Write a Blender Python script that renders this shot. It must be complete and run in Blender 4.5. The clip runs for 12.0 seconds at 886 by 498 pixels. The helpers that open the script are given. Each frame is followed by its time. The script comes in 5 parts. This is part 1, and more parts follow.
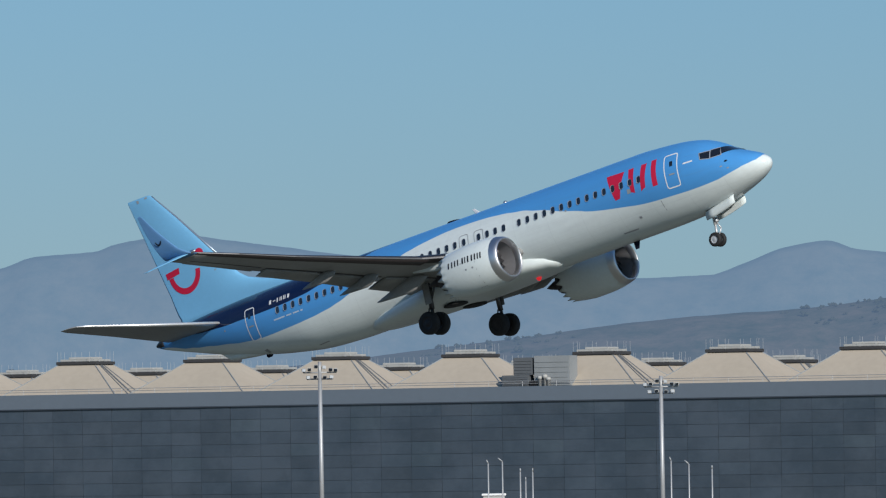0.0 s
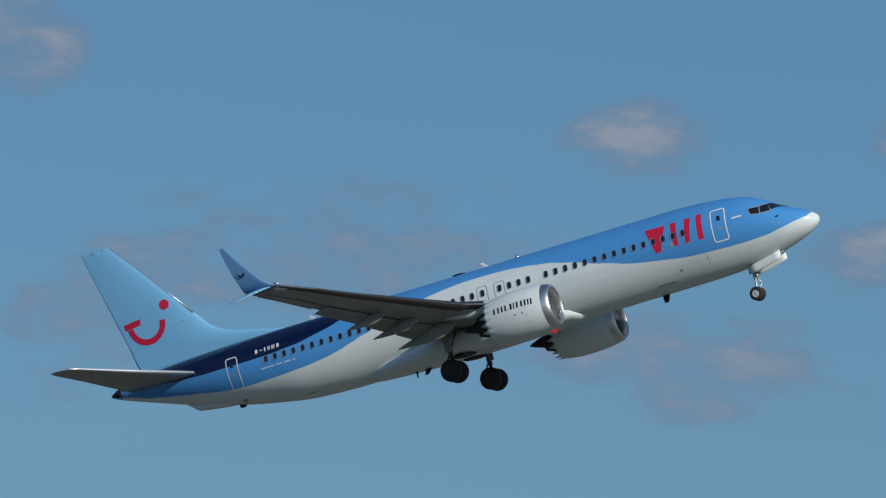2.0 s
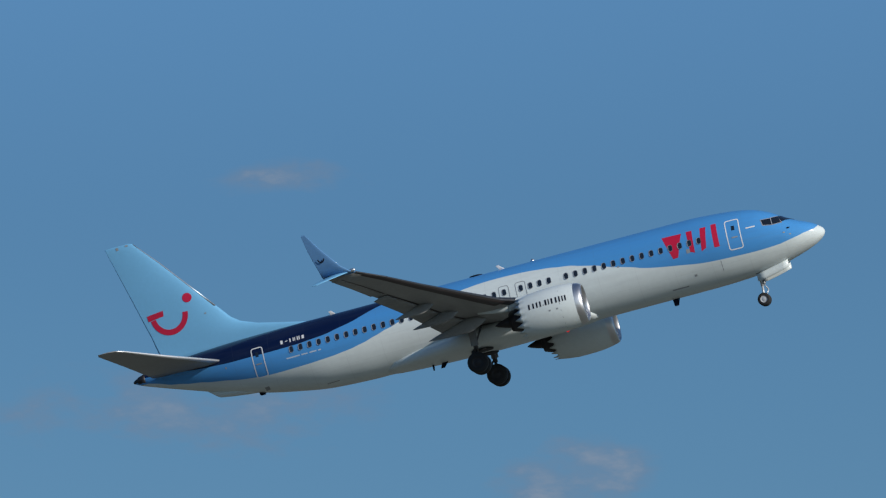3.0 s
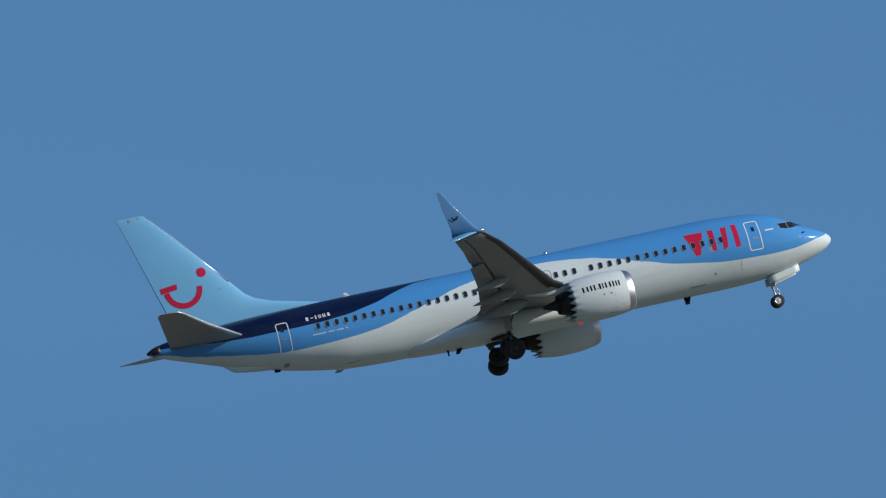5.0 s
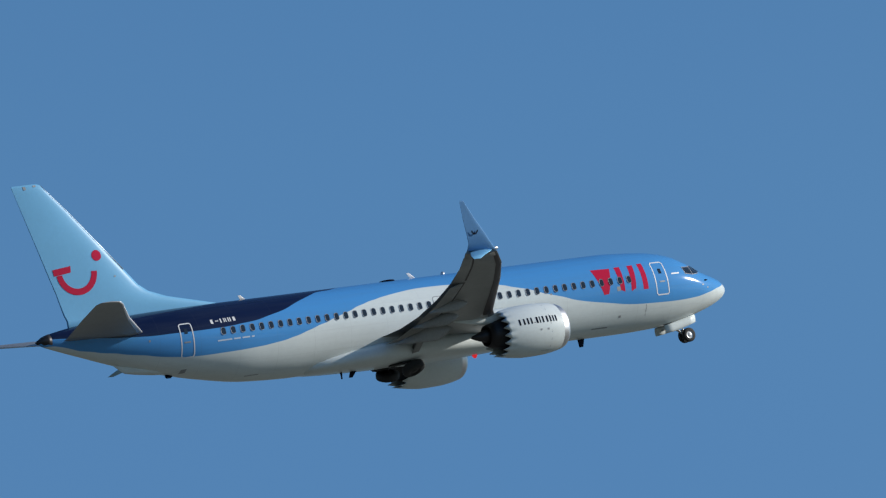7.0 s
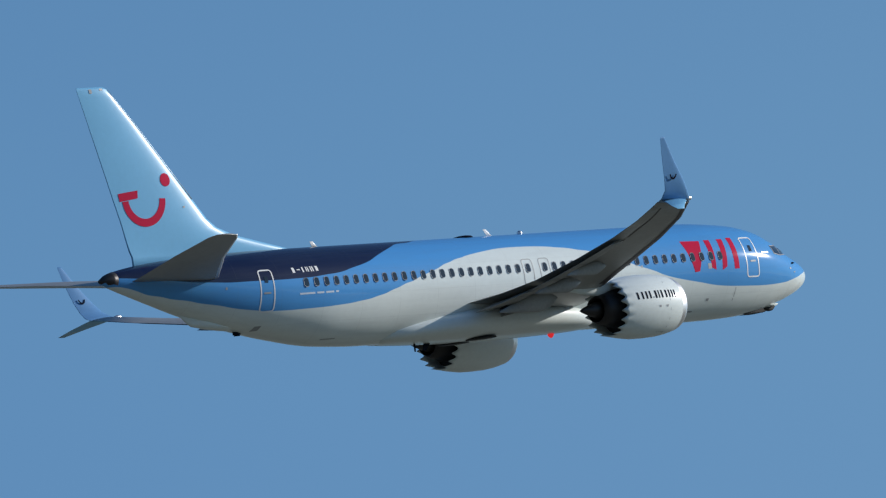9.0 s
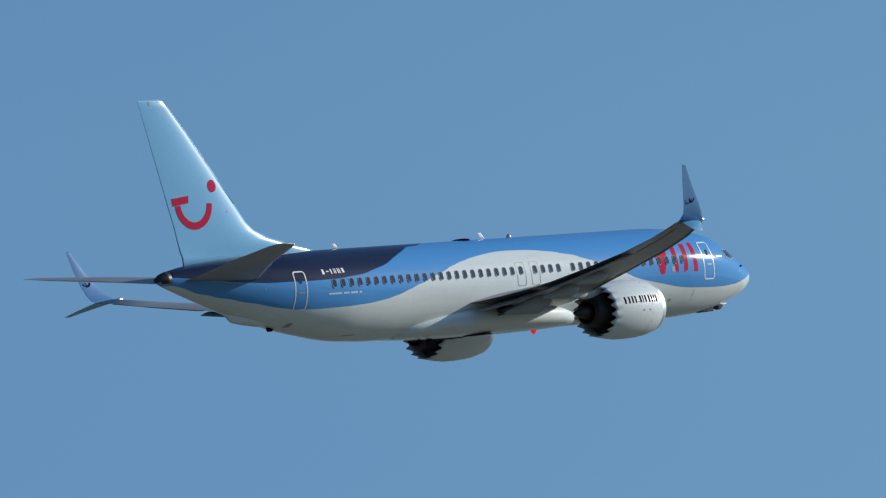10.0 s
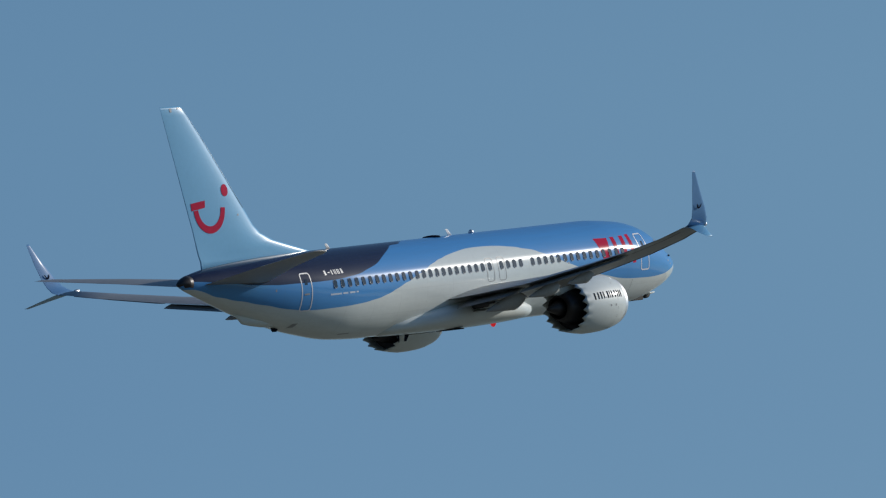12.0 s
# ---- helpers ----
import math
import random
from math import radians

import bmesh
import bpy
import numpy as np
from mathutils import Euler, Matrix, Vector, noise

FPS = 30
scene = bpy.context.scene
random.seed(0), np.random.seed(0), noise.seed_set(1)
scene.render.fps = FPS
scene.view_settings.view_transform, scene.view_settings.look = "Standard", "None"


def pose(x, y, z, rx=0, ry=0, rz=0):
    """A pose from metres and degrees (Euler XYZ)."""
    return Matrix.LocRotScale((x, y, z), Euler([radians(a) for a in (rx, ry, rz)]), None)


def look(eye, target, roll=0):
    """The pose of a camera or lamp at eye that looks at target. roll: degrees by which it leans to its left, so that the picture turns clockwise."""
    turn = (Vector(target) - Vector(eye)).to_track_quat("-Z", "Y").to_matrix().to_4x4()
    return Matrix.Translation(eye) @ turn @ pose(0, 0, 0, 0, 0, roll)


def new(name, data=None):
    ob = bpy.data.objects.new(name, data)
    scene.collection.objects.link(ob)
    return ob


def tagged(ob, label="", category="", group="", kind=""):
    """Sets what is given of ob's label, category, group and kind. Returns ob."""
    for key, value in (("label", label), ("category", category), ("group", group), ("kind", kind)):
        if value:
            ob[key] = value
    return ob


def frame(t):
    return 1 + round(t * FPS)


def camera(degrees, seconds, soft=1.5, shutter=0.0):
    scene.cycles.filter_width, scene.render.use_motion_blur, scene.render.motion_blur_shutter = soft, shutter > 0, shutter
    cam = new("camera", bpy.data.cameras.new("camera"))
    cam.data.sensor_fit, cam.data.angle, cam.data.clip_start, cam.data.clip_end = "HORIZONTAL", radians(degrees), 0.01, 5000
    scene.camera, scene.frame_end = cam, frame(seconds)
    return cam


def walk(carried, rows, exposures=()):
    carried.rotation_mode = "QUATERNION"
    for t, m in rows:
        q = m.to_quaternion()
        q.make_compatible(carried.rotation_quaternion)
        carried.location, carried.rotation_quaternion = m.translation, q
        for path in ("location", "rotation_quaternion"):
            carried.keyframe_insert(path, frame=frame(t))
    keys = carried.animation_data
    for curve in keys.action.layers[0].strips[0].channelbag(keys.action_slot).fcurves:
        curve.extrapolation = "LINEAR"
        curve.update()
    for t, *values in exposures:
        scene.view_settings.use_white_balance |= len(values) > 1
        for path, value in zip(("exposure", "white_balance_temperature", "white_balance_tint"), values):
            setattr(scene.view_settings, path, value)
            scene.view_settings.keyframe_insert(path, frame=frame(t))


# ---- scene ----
# ================= camera =================
cam = camera(4.988, 12.0, soft=1.25)
EYE = Vector((0.0, 0.0, 8.0))
CAMERA = [  # seconds, heading, tilt, lean
    (0.0, -36.675, 1.112, -0.90),
    (0.3, -34.311, 1.464, -0.93),
    (0.5, -32.669, 1.786, -0.90),
    (0.8, -30.499, 2.237, -0.69),
    (1.0, -28.877, 2.599, -0.50),
    (1.3, -26.452, 3.206, -0.17),
    (1.5, -24.748, 3.545, 0.00),
    (1.8, -22.126, 4.228, 0.02),
    (2.0, -20.382, 4.757, 0.00),
    (2.3, -17.372, 5.444, 0.00),
    (2.5, -15.436, 5.874, 0.00),
    (2.8, -12.569, 6.583, 0.00),
    (3.0, -10.560, 7.049, 0.00),
    (3.2, -8.572, 7.514, 0.00),
    (5.0, 10.486, 11.287, 0.00),
    (5.3, 13.702, 11.622, 0.00),
    (5.5, 15.709, 11.836, 0.00),
    (5.8, 18.583, 12.199, 0.00),
    (6.0, 20.492, 12.402, 0.00),
    (6.3, 23.388, 12.604, 0.00),
    (6.5, 25.114, 12.781, 0.00),
    (6.8, 27.941, 13.064, 0.00),
    (7.0, 29.704, 13.250, 0.00),
    (7.3, 31.647, 13.517, 0.00),
    (7.5, 33.060, 13.674, 0.00),
    (7.7, 34.525, 13.622, 0.00),
    (9.3, 44.677, 13.416, 0.00),
    (9.5, 45.607, 13.407, 0.00),
    (9.8, 47.222, 13.243, 0.00),
    (10.0, 48.201, 13.110, 0.00),
    (10.3, 49.297, 12.969, 0.00),
    (10.5, 50.163, 12.828, 0.00),
    (10.8, 51.337, 12.720, 0.00),
    (11.0, 52.405, 12.696, 0.00),
    (11.2, 53.654, 12.648, 0.00),
    (11.5, 55.085, 12.611, 0.00),
    (11.8, 55.730, 12.758, 0.00),
    (12.0, 56.292, 12.777, 0.00),
]
FLIGHT = [  # seconds, place, turn
    (0.0, -295.74, 398.58, 17.10, -0.59, -14.78, 0.11),
    (0.3, -277.58, 406.05, 20.16, -0.36, -14.75, -0.21),
    (0.5, -264.68, 409.70, 22.31, -0.24, -14.74, -0.29),
    (0.8, -242.09, 409.55, 25.95, -0.21, -14.75, 0.12),
    (1.0, -227.04, 409.73, 28.45, -0.19, -14.79, 0.38),
    (1.3, -205.94, 411.94, 31.73, 0.01, -15.02, 0.33),
    (1.5, -193.93, 419.54, 34.65, 0.10, -15.08, 0.24),
    (1.8, -182.50, 449.82, 41.55, -0.06, -14.73, 0.23),
    (2.0, -174.87, 473.89, 46.87, -0.15, -14.43, 0.20),
    (2.3, -159.74, 512.01, 55.53, 0.04, -14.08, -0.02),
    (2.5, -146.41, 530.94, 61.03, 0.15, -13.88, -0.15),
    (2.8, -117.88, 534.58, 67.48, -0.00, -13.66, -0.11),
    (3.0, -97.12, 532.18, 71.55, -0.10, -13.56, -0.09),
    (3.2, -77.22, 531.83, 75.89, -0.09, -13.49, -0.17),
    (5.0, 100.84, 529.34, 112.74, -0.71, -14.02, 0.05),
    (5.3, 131.21, 531.11, 118.55, 0.10, -13.94, -0.13),
    (5.5, 149.90, 528.27, 121.41, 0.74, -13.89, -0.22),
    (5.8, 172.98, 509.72, 122.44, 1.89, -13.90, -0.15),
    (6.0, 186.17, 493.81, 122.10, 2.53, -13.88, -0.12),
    (6.3, 202.98, 469.00, 120.81, 3.03, -13.78, -0.29),
    (6.5, 212.61, 452.12, 119.56, 3.07, -13.62, -0.35),
    (6.8, 225.09, 427.85, 117.45, 2.56, -13.14, -0.10),
    (7.0, 232.43, 412.48, 115.97, 2.05, -12.81, 0.06),
    (7.3, 242.41, 391.33, 113.85, 1.07, -12.50, 0.04),
    (7.5, 248.43, 378.28, 112.48, 0.63, -12.31, -0.08),
    (7.7, 254.06, 366.05, 111.17, 0.62, -12.10, -0.27),
    (9.3, 276.01, 278.11, 98.46, 1.82, -11.83, -0.09),
    (9.5, 286.35, 278.08, 99.97, 2.02, -11.94, 0.02),
    (9.8, 302.92, 278.99, 102.59, 2.42, -12.20, 0.10),
    (10.0, 314.00, 279.61, 104.36, 2.69, -12.37, 0.11),
    (10.3, 329.75, 279.71, 106.76, 3.06, -12.50, 0.03),
    (10.5, 340.17, 279.69, 108.35, 3.23, -12.59, -0.03),
    (10.8, 356.99, 280.54, 111.07, 3.31, -12.80, -0.00),
    (11.0, 366.61, 279.97, 112.46, 3.18, -12.96, -0.01),
    (11.2, 374.46, 277.99, 113.34, 2.73, -13.14, -0.10),
    (11.5, 379.63, 270.63, 112.90, 2.00, -13.46, -0.30),
    (11.8, 368.13, 252.77, 108.10, 1.97, -13.86, -0.51),
    (12.0, 357.66, 239.08, 104.16, 2.04, -14.15, -0.65),
]
EXPOSURES = [(0.0, 0.04, 6500, 10), (0.5, 0.07, 6500, 10), (1.0, -0.15, 6500, 10), (2.0, -0.19, 6500, 10), (3.0, -0.14, 6500, 10), (5.5, -0.02, 6500, 10), (6.5, 0.05, 6500, 10), (7.5, 0.06, 6500, 10), (9.5, 0.1, 6500, 10), (10.5, -0.06, 6500, 10), (12.0, -0.28, 6600, 10)]
# swing of the gear in degrees
MAIN_SWING = {-1: [(0.0, 0), (4.0, 0), (4.5, 10), (5.0, 22), (5.5, 34), (6.0, 45), (6.5, 55), (7.0, 66), (7.5, 76), (8.2, 89), (12.0, 89)], 1: [(0.0, 0), (4.0, 0), (4.5, 8), (5.0, 26), (5.5, 38), (6.0, 48), (6.5, 57), (7.0, 67), (7.5, 77), (8.2, 89), (12.0, 89)]}
NOSE_SWING = [(0.0, 0), (4.3, 0), (5.0, 9), (5.5, 20), (6.0, 32), (6.5, 46), (7.0, 62), (7.5, 79), (8.2, 100), (12.0, 100)]
DOOR_SWING = [(0.0, 0), (7.4, 0), (8.4, -88), (12.0, -88)]
PYR_SHIFT, UNIT_SHIFT = -0.5, 3.4
MASTS = [(-37.38, 700, 0.46), (-35.46, 700, 0.35), (-33.05, 700, 0.38)]
POSTS = [(-36.44, -0.1, 0.12), (-36.36, -0.09, 0.3), (-36.26, -0.15, 0.0), (-36.23, -0.2, 0.0), (-36.19, -0.15, 0.0), (-35.41, -0.1, 0.1), (-35.31, -0.12, 0.3), (-35.18, -0.15, 0.0)]
HUT = (-36.41, -0.27)
PORTS = [(7.1, -1.35, 0.14, 0.1), (8.1, -1.75, 0.9, 0.05), (11.0, 0.1, 0.1, 0.08), (5.6, -1.2, 0.03, 0.5), (7.15, -0.05, 0.2, 0.22), (2.0, -0.3, 0.12, 0.06), (1.7, -0.45, 0.1, 0.06), (31.15, -1.2, 0.26, 0.15), (27.57, -1.8, 0.7, 0.03), (33.0, 0.35, 0.08, 0.1)]
PANE_X = -58.0


def aim(heading, tilt):
    h, e = radians(heading), radians(tilt)
    return Vector((math.sin(h) * math.cos(e), math.cos(h) * math.cos(e), math.sin(e)))


walk(cam, [(t, look(EYE, EYE + 100 * aim(h, e), lean)) for t, h, e, lean in CAMERA],
     exposures=EXPOSURES)

# ================= sky and sun =================
SUN_HEADING, SUN_HEIGHT = 118.0, 27.5
world = bpy.data.worlds.new("world")
scene.world = world
world.use_nodes = True
wn, wl = world.node_tree.nodes, world.node_tree.links
wn.clear()
sky = wn.new("ShaderNodeTexSky")
sky.sky_type, sky.sun_disc = "NISHITA", False
sky.sun_elevation, sky.sun_rotation = radians(SUN_HEIGHT), radians(SUN_HEADING)
sky.air_density, sky.dust_density, sky.ozone_density, sky.altitude = 1.0, 0.1, 3.0, 0.0
way = wn.new("ShaderNodeTexCoord")


def wmath(op, a, b=None, c=None, clamp=False):
    n = wn.new("ShaderNodeMath")
    n.operation, n.use_clamp = op, clamp
    for k, v in enumerate((a, b, c)):
        if v is None:
            continue
        if isinstance(v, (int, float)):
            n.inputs[k].default_value = v
        else:
            wl.new(v, n.inputs[k])
    return n.outputs[0]


def wdot(vec):
    n = wn.new("ShaderNodeVectorMath")
    n.operation = "DOT_PRODUCT"
    wl.new(way.outputs["Generated"], n.inputs[0])
    n.inputs[1].default_value = vec
    return n.outputs["Value"]


puff = wn.new("ShaderNodeTexNoise")
puff.inputs["Scale"].default_value, puff.inputs["Detail"].default_value, puff.inputs["Roughness"].default_value = 120.0, 7.0, 0.58
stretch = wn.new("ShaderNodeMapping")
stretch.inputs["Scale"].default_value = (1.0, 1.0, 2.2)
wl.new(way.outputs["Generated"], stretch.inputs["Vector"])
wl.new(stretch.outputs["Vector"], puff.inputs["Vector"])
# heading, height, half width, half height (degrees), density
CLOUDS = [(-28.2, 3.84, 1.3, 0.32, 0.9), (-22.4, 4.35, 0.7, 0.5, 0.5), (-22.5, 2.35, 0.85, 0.3, 1.0),
          (-21.1, 4.72, 1.5, 0.5, 0.55), (-19.25, 5.35, 0.5, 0.26, 0.7), (-19.0, 4.1, 1.2, 0.38, 0.6), (-22.8, 5.95, 0.5, 0.45, 0.6),
          (-16.65, 4.78, 0.6, 0.26, 0.7), (-15.48, 4.7, 0.28, 0.2, 0.75), (-16.0, 4.68, 1.4, 0.42, 0.4), (-17.7, 5.4, 0.4, 0.25, 0.42), (-15.0, 4.6, 0.5, 0.42, 1.0), (-17.9, 4.7, 0.5, 0.32, 0.7), (-14.4, 5.18, 0.6, 0.28, 0.48),
          (-9.9, 5.75, 0.6, 0.32, 0.62), (-11.9, 6.13, 1.3, 0.32, 0.5), (-11.4, 7.44, 0.55, 0.14, 0.42), (-23.4, 3.04, 0.35, 0.14, 0.42)]
billow = wn.new("ShaderNodeTexNoise")
billow.inputs["Scale"].default_value, billow.inputs["Detail"].default_value, billow.inputs["Roughness"].default_value = 75.0, 5.0, 0.6
wl.new(stretch.outputs["Vector"], billow.inputs["Vector"])
fray = wmath("MULTIPLY_ADD", billow.outputs["Fac"], 2.6, -1.3)
cover = None
for h, e, du, dv, dens in CLOUDS:
    c = aim(h, e)
    side = Vector((math.cos(radians(h)), -math.sin(radians(h)), 0))
    u = wmath("DIVIDE", wdot(side), radians(du))
    v = wmath("DIVIDE", wdot(side.cross(c)), radians(dv))
    r = wmath("ADD", wmath("MULTIPLY", u, u), wmath("MULTIPLY", v, v))
    r = wmath("ADD", r, fray)
    front = wmath("GREATER_THAN", wdot(c), 0.9)
    m = wmath("MULTIPLY", wmath("MULTIPLY", wmath("SUBTRACT", 1.0, r, clamp=True), dens), front)
    cover = m if cover is None else wmath("MAXIMUM", cover, m)
ragged = wmath("MULTIPLY_ADD", cover, 1.2, wmath("MULTIPLY_ADD", puff.outputs["Fac"], 2.1, -1.2), clamp=True)
body = wmath("MULTIPLY", ragged, wmath("MULTIPLY", cover, 2.6, clamp=True))
lit = wn.new("ShaderNodeMix")
lit.data_type = "RGBA"
vapour = wn.new("ShaderNodeMix")  # thin dusky edges, sunlit cores
vapour.data_type = "RGBA"
vapour.inputs["A"].default_value, vapour.inputs["B"].default_value = (1.75, 2.45, 3.55, 1), (2.75, 3.4, 4.35, 1)
wl.new(wmath("MULTIPLY_ADD", body, 1.7, -0.65, clamp=True), vapour.inputs["Factor"])
wl.new(vapour.outputs["Result"], lit.inputs["B"])
wl.new(wmath("MULTIPLY", body, 1.15, clamp=True), lit.inputs["Factor"])
clear = wn.new("ShaderNodeMix")
clear.data_type, clear.blend_type = "RGBA", "MULTIPLY"
clear.inputs["Factor"].default_value = 1.0
air = wn.new("ShaderNodeValToRGB")
air.color_ramp.interpolation = "EASE"
split = wn.new("ShaderNodeSeparateXYZ")
wl.new(way.outputs["Generated"], split.inputs[0])
wl.new(wmath("MULTIPLY", split.outputs["Z"], 2.0, clamp=True), air.inputs["Fac"])
for k, (height, tone) in enumerate(((0.0, (0.285, 0.435, 0.705)), (0.24, (0.295, 0.472, 0.655)), (0.33, (0.395, 0.613, 0.825)), (0.40, (0.453, 0.695, 0.91)), (0.48, (0.5, 0.76, 0.945)))):
    stop = air.color_ramp.elements[k] if k < 2 else air.color_ramp.elements.new(height)
    stop.position, stop.color = height, (*tone, 1)
sunward = wn.new("ShaderNodeMapRange")
sunward.inputs["From Min"].default_value, sunward.inputs["From Max"].default_value = 0.05, 0.5
wl.new(wdot(aim(SUN_HEADING, 0)), sunward.inputs["Value"])
haze = wn.new("ShaderNodeMix")
haze.data_type = "RGBA"
haze.inputs["A"].default_value, haze.inputs["B"].default_value = (1, 1, 1, 1), (1.57, 1.2, 0.95, 1)
wl.new(sunward.outputs["Result"], haze.inputs["Factor"])
both_ = wn.new("ShaderNodeMix")
both_.data_type, both_.blend_type = "RGBA", "MULTIPLY"
both_.inputs["Factor"].default_value = 1.0
wl.new(air.outputs["Color"], both_.inputs["A"])
wl.new(haze.outputs["Result"], both_.inputs["B"])
wl.new(both_.outputs["Result"], clear.inputs["B"])
wl.new(sky.outputs["Color"], clear.inputs["A"])
wl.new(clear.outputs["Result"], lit.inputs["A"])
back = wn.new("ShaderNodeBackground")
back.inputs["Strength"].default_value = 0.1
wl.new(lit.outputs["Result"], back.inputs["Color"])
wout = wn.new("ShaderNodeOutputWorld")
wl.new(back.outputs["Background"], wout.inputs["Surface"])

sun = new("sun", bpy.data.lights.new("sun", "SUN"))
sun.data.energy, sun.data.angle, sun.data.color = 4.0, radians(0.53), (1.0, 0.95, 0.88)
sun.matrix_world = look(400 * aim(SUN_HEADING, SUN_HEIGHT), (0, 0, 0))


# ================= materials =================
def paint(name, color, rough=0.5, metal=0.0, grime=0.12, scale=1.0, bump=0.0, coat=0.0, emit=None, tint=None, spec=0.5, gloss=0.02):
    """A painted, metal or mineral surface with soft mottling at two scales."""
    m = bpy.data.materials.new(name)
    m.use_nodes = True
    n, l = m.node_tree.nodes, m.node_tree.links
    b = n["Principled BSDF"]
    tc = n.new("ShaderNodeTexCoord")
    big, fine = n.new("ShaderNodeTexNoise"), n.new("ShaderNodeTexNoise")
    big.inputs["Scale"].default_value, fine.inputs["Scale"].default_value = 0.35 * scale, 6.0 * scale
    big.inputs["Detail"].default_value, fine.inputs["Detail"].default_value = 4.0, 3.0
    l.new(tc.outputs["Object"], big.inputs["Vector"])
    l.new(tc.outputs["Object"], fine.inputs["Vector"])
    both = n.new("ShaderNodeMath")
    both.operation = "MULTIPLY_ADD"
    l.new(fine.outputs["Fac"], both.inputs[0])
    both.inputs[1].default_value = 0.5
    l.new(big.outputs["Fac"], both.inputs[2])
    ramp = n.new("ShaderNodeMapRange")
    ramp.inputs["From Min"].default_value, ramp.inputs["From Max"].default_value = 0.45, 1.05
    l.new(both.outputs[0], ramp.inputs["Value"])
    mix = n.new("ShaderNodeMix")
    mix.data_type = "RGBA"
    dark = [c * (1 - grime) for c in color] if tint is None else tint
    mix.inputs["A"].default_value, mix.inputs["B"].default_value = (*color, 1), (*dark, 1)
    l.new(ramp.outputs["Result"], mix.inputs["Factor"])
    l.new(mix.outputs["Result"], b.inputs["Base Color"])
    b.inputs["Roughness"].default_value, b.inputs["Metallic"].default_value = rough, metal
    b.inputs["Coat Weight"].default_value, b.inputs["Coat Roughness"].default_value = coat, gloss
    b.inputs["Specular IOR Level"].default_value = spec
    if bump:
        bp = n.new("ShaderNodeBump")
        bp.inputs["Strength"].default_value, bp.inputs["Distance"].default_value = bump, 0.02
        l.new(fine.outputs["Fac"], bp.inputs["Height"])
        l.new(bp.outputs["Normal"], b.inputs["Normal"])
    if emit:
        b.inputs["Emission Color"].default_value, b.inputs["Emission Strength"].default_value = (*emit[0], 1), emit[1]
    return m


BLUE, NAVY, WHITE, TAIL = (0.07, 0.295, 0.65), (0.003, 0.0095, 0.046), (0.72, 0.785, 0.78), (0.195, 0.485, 0.75)


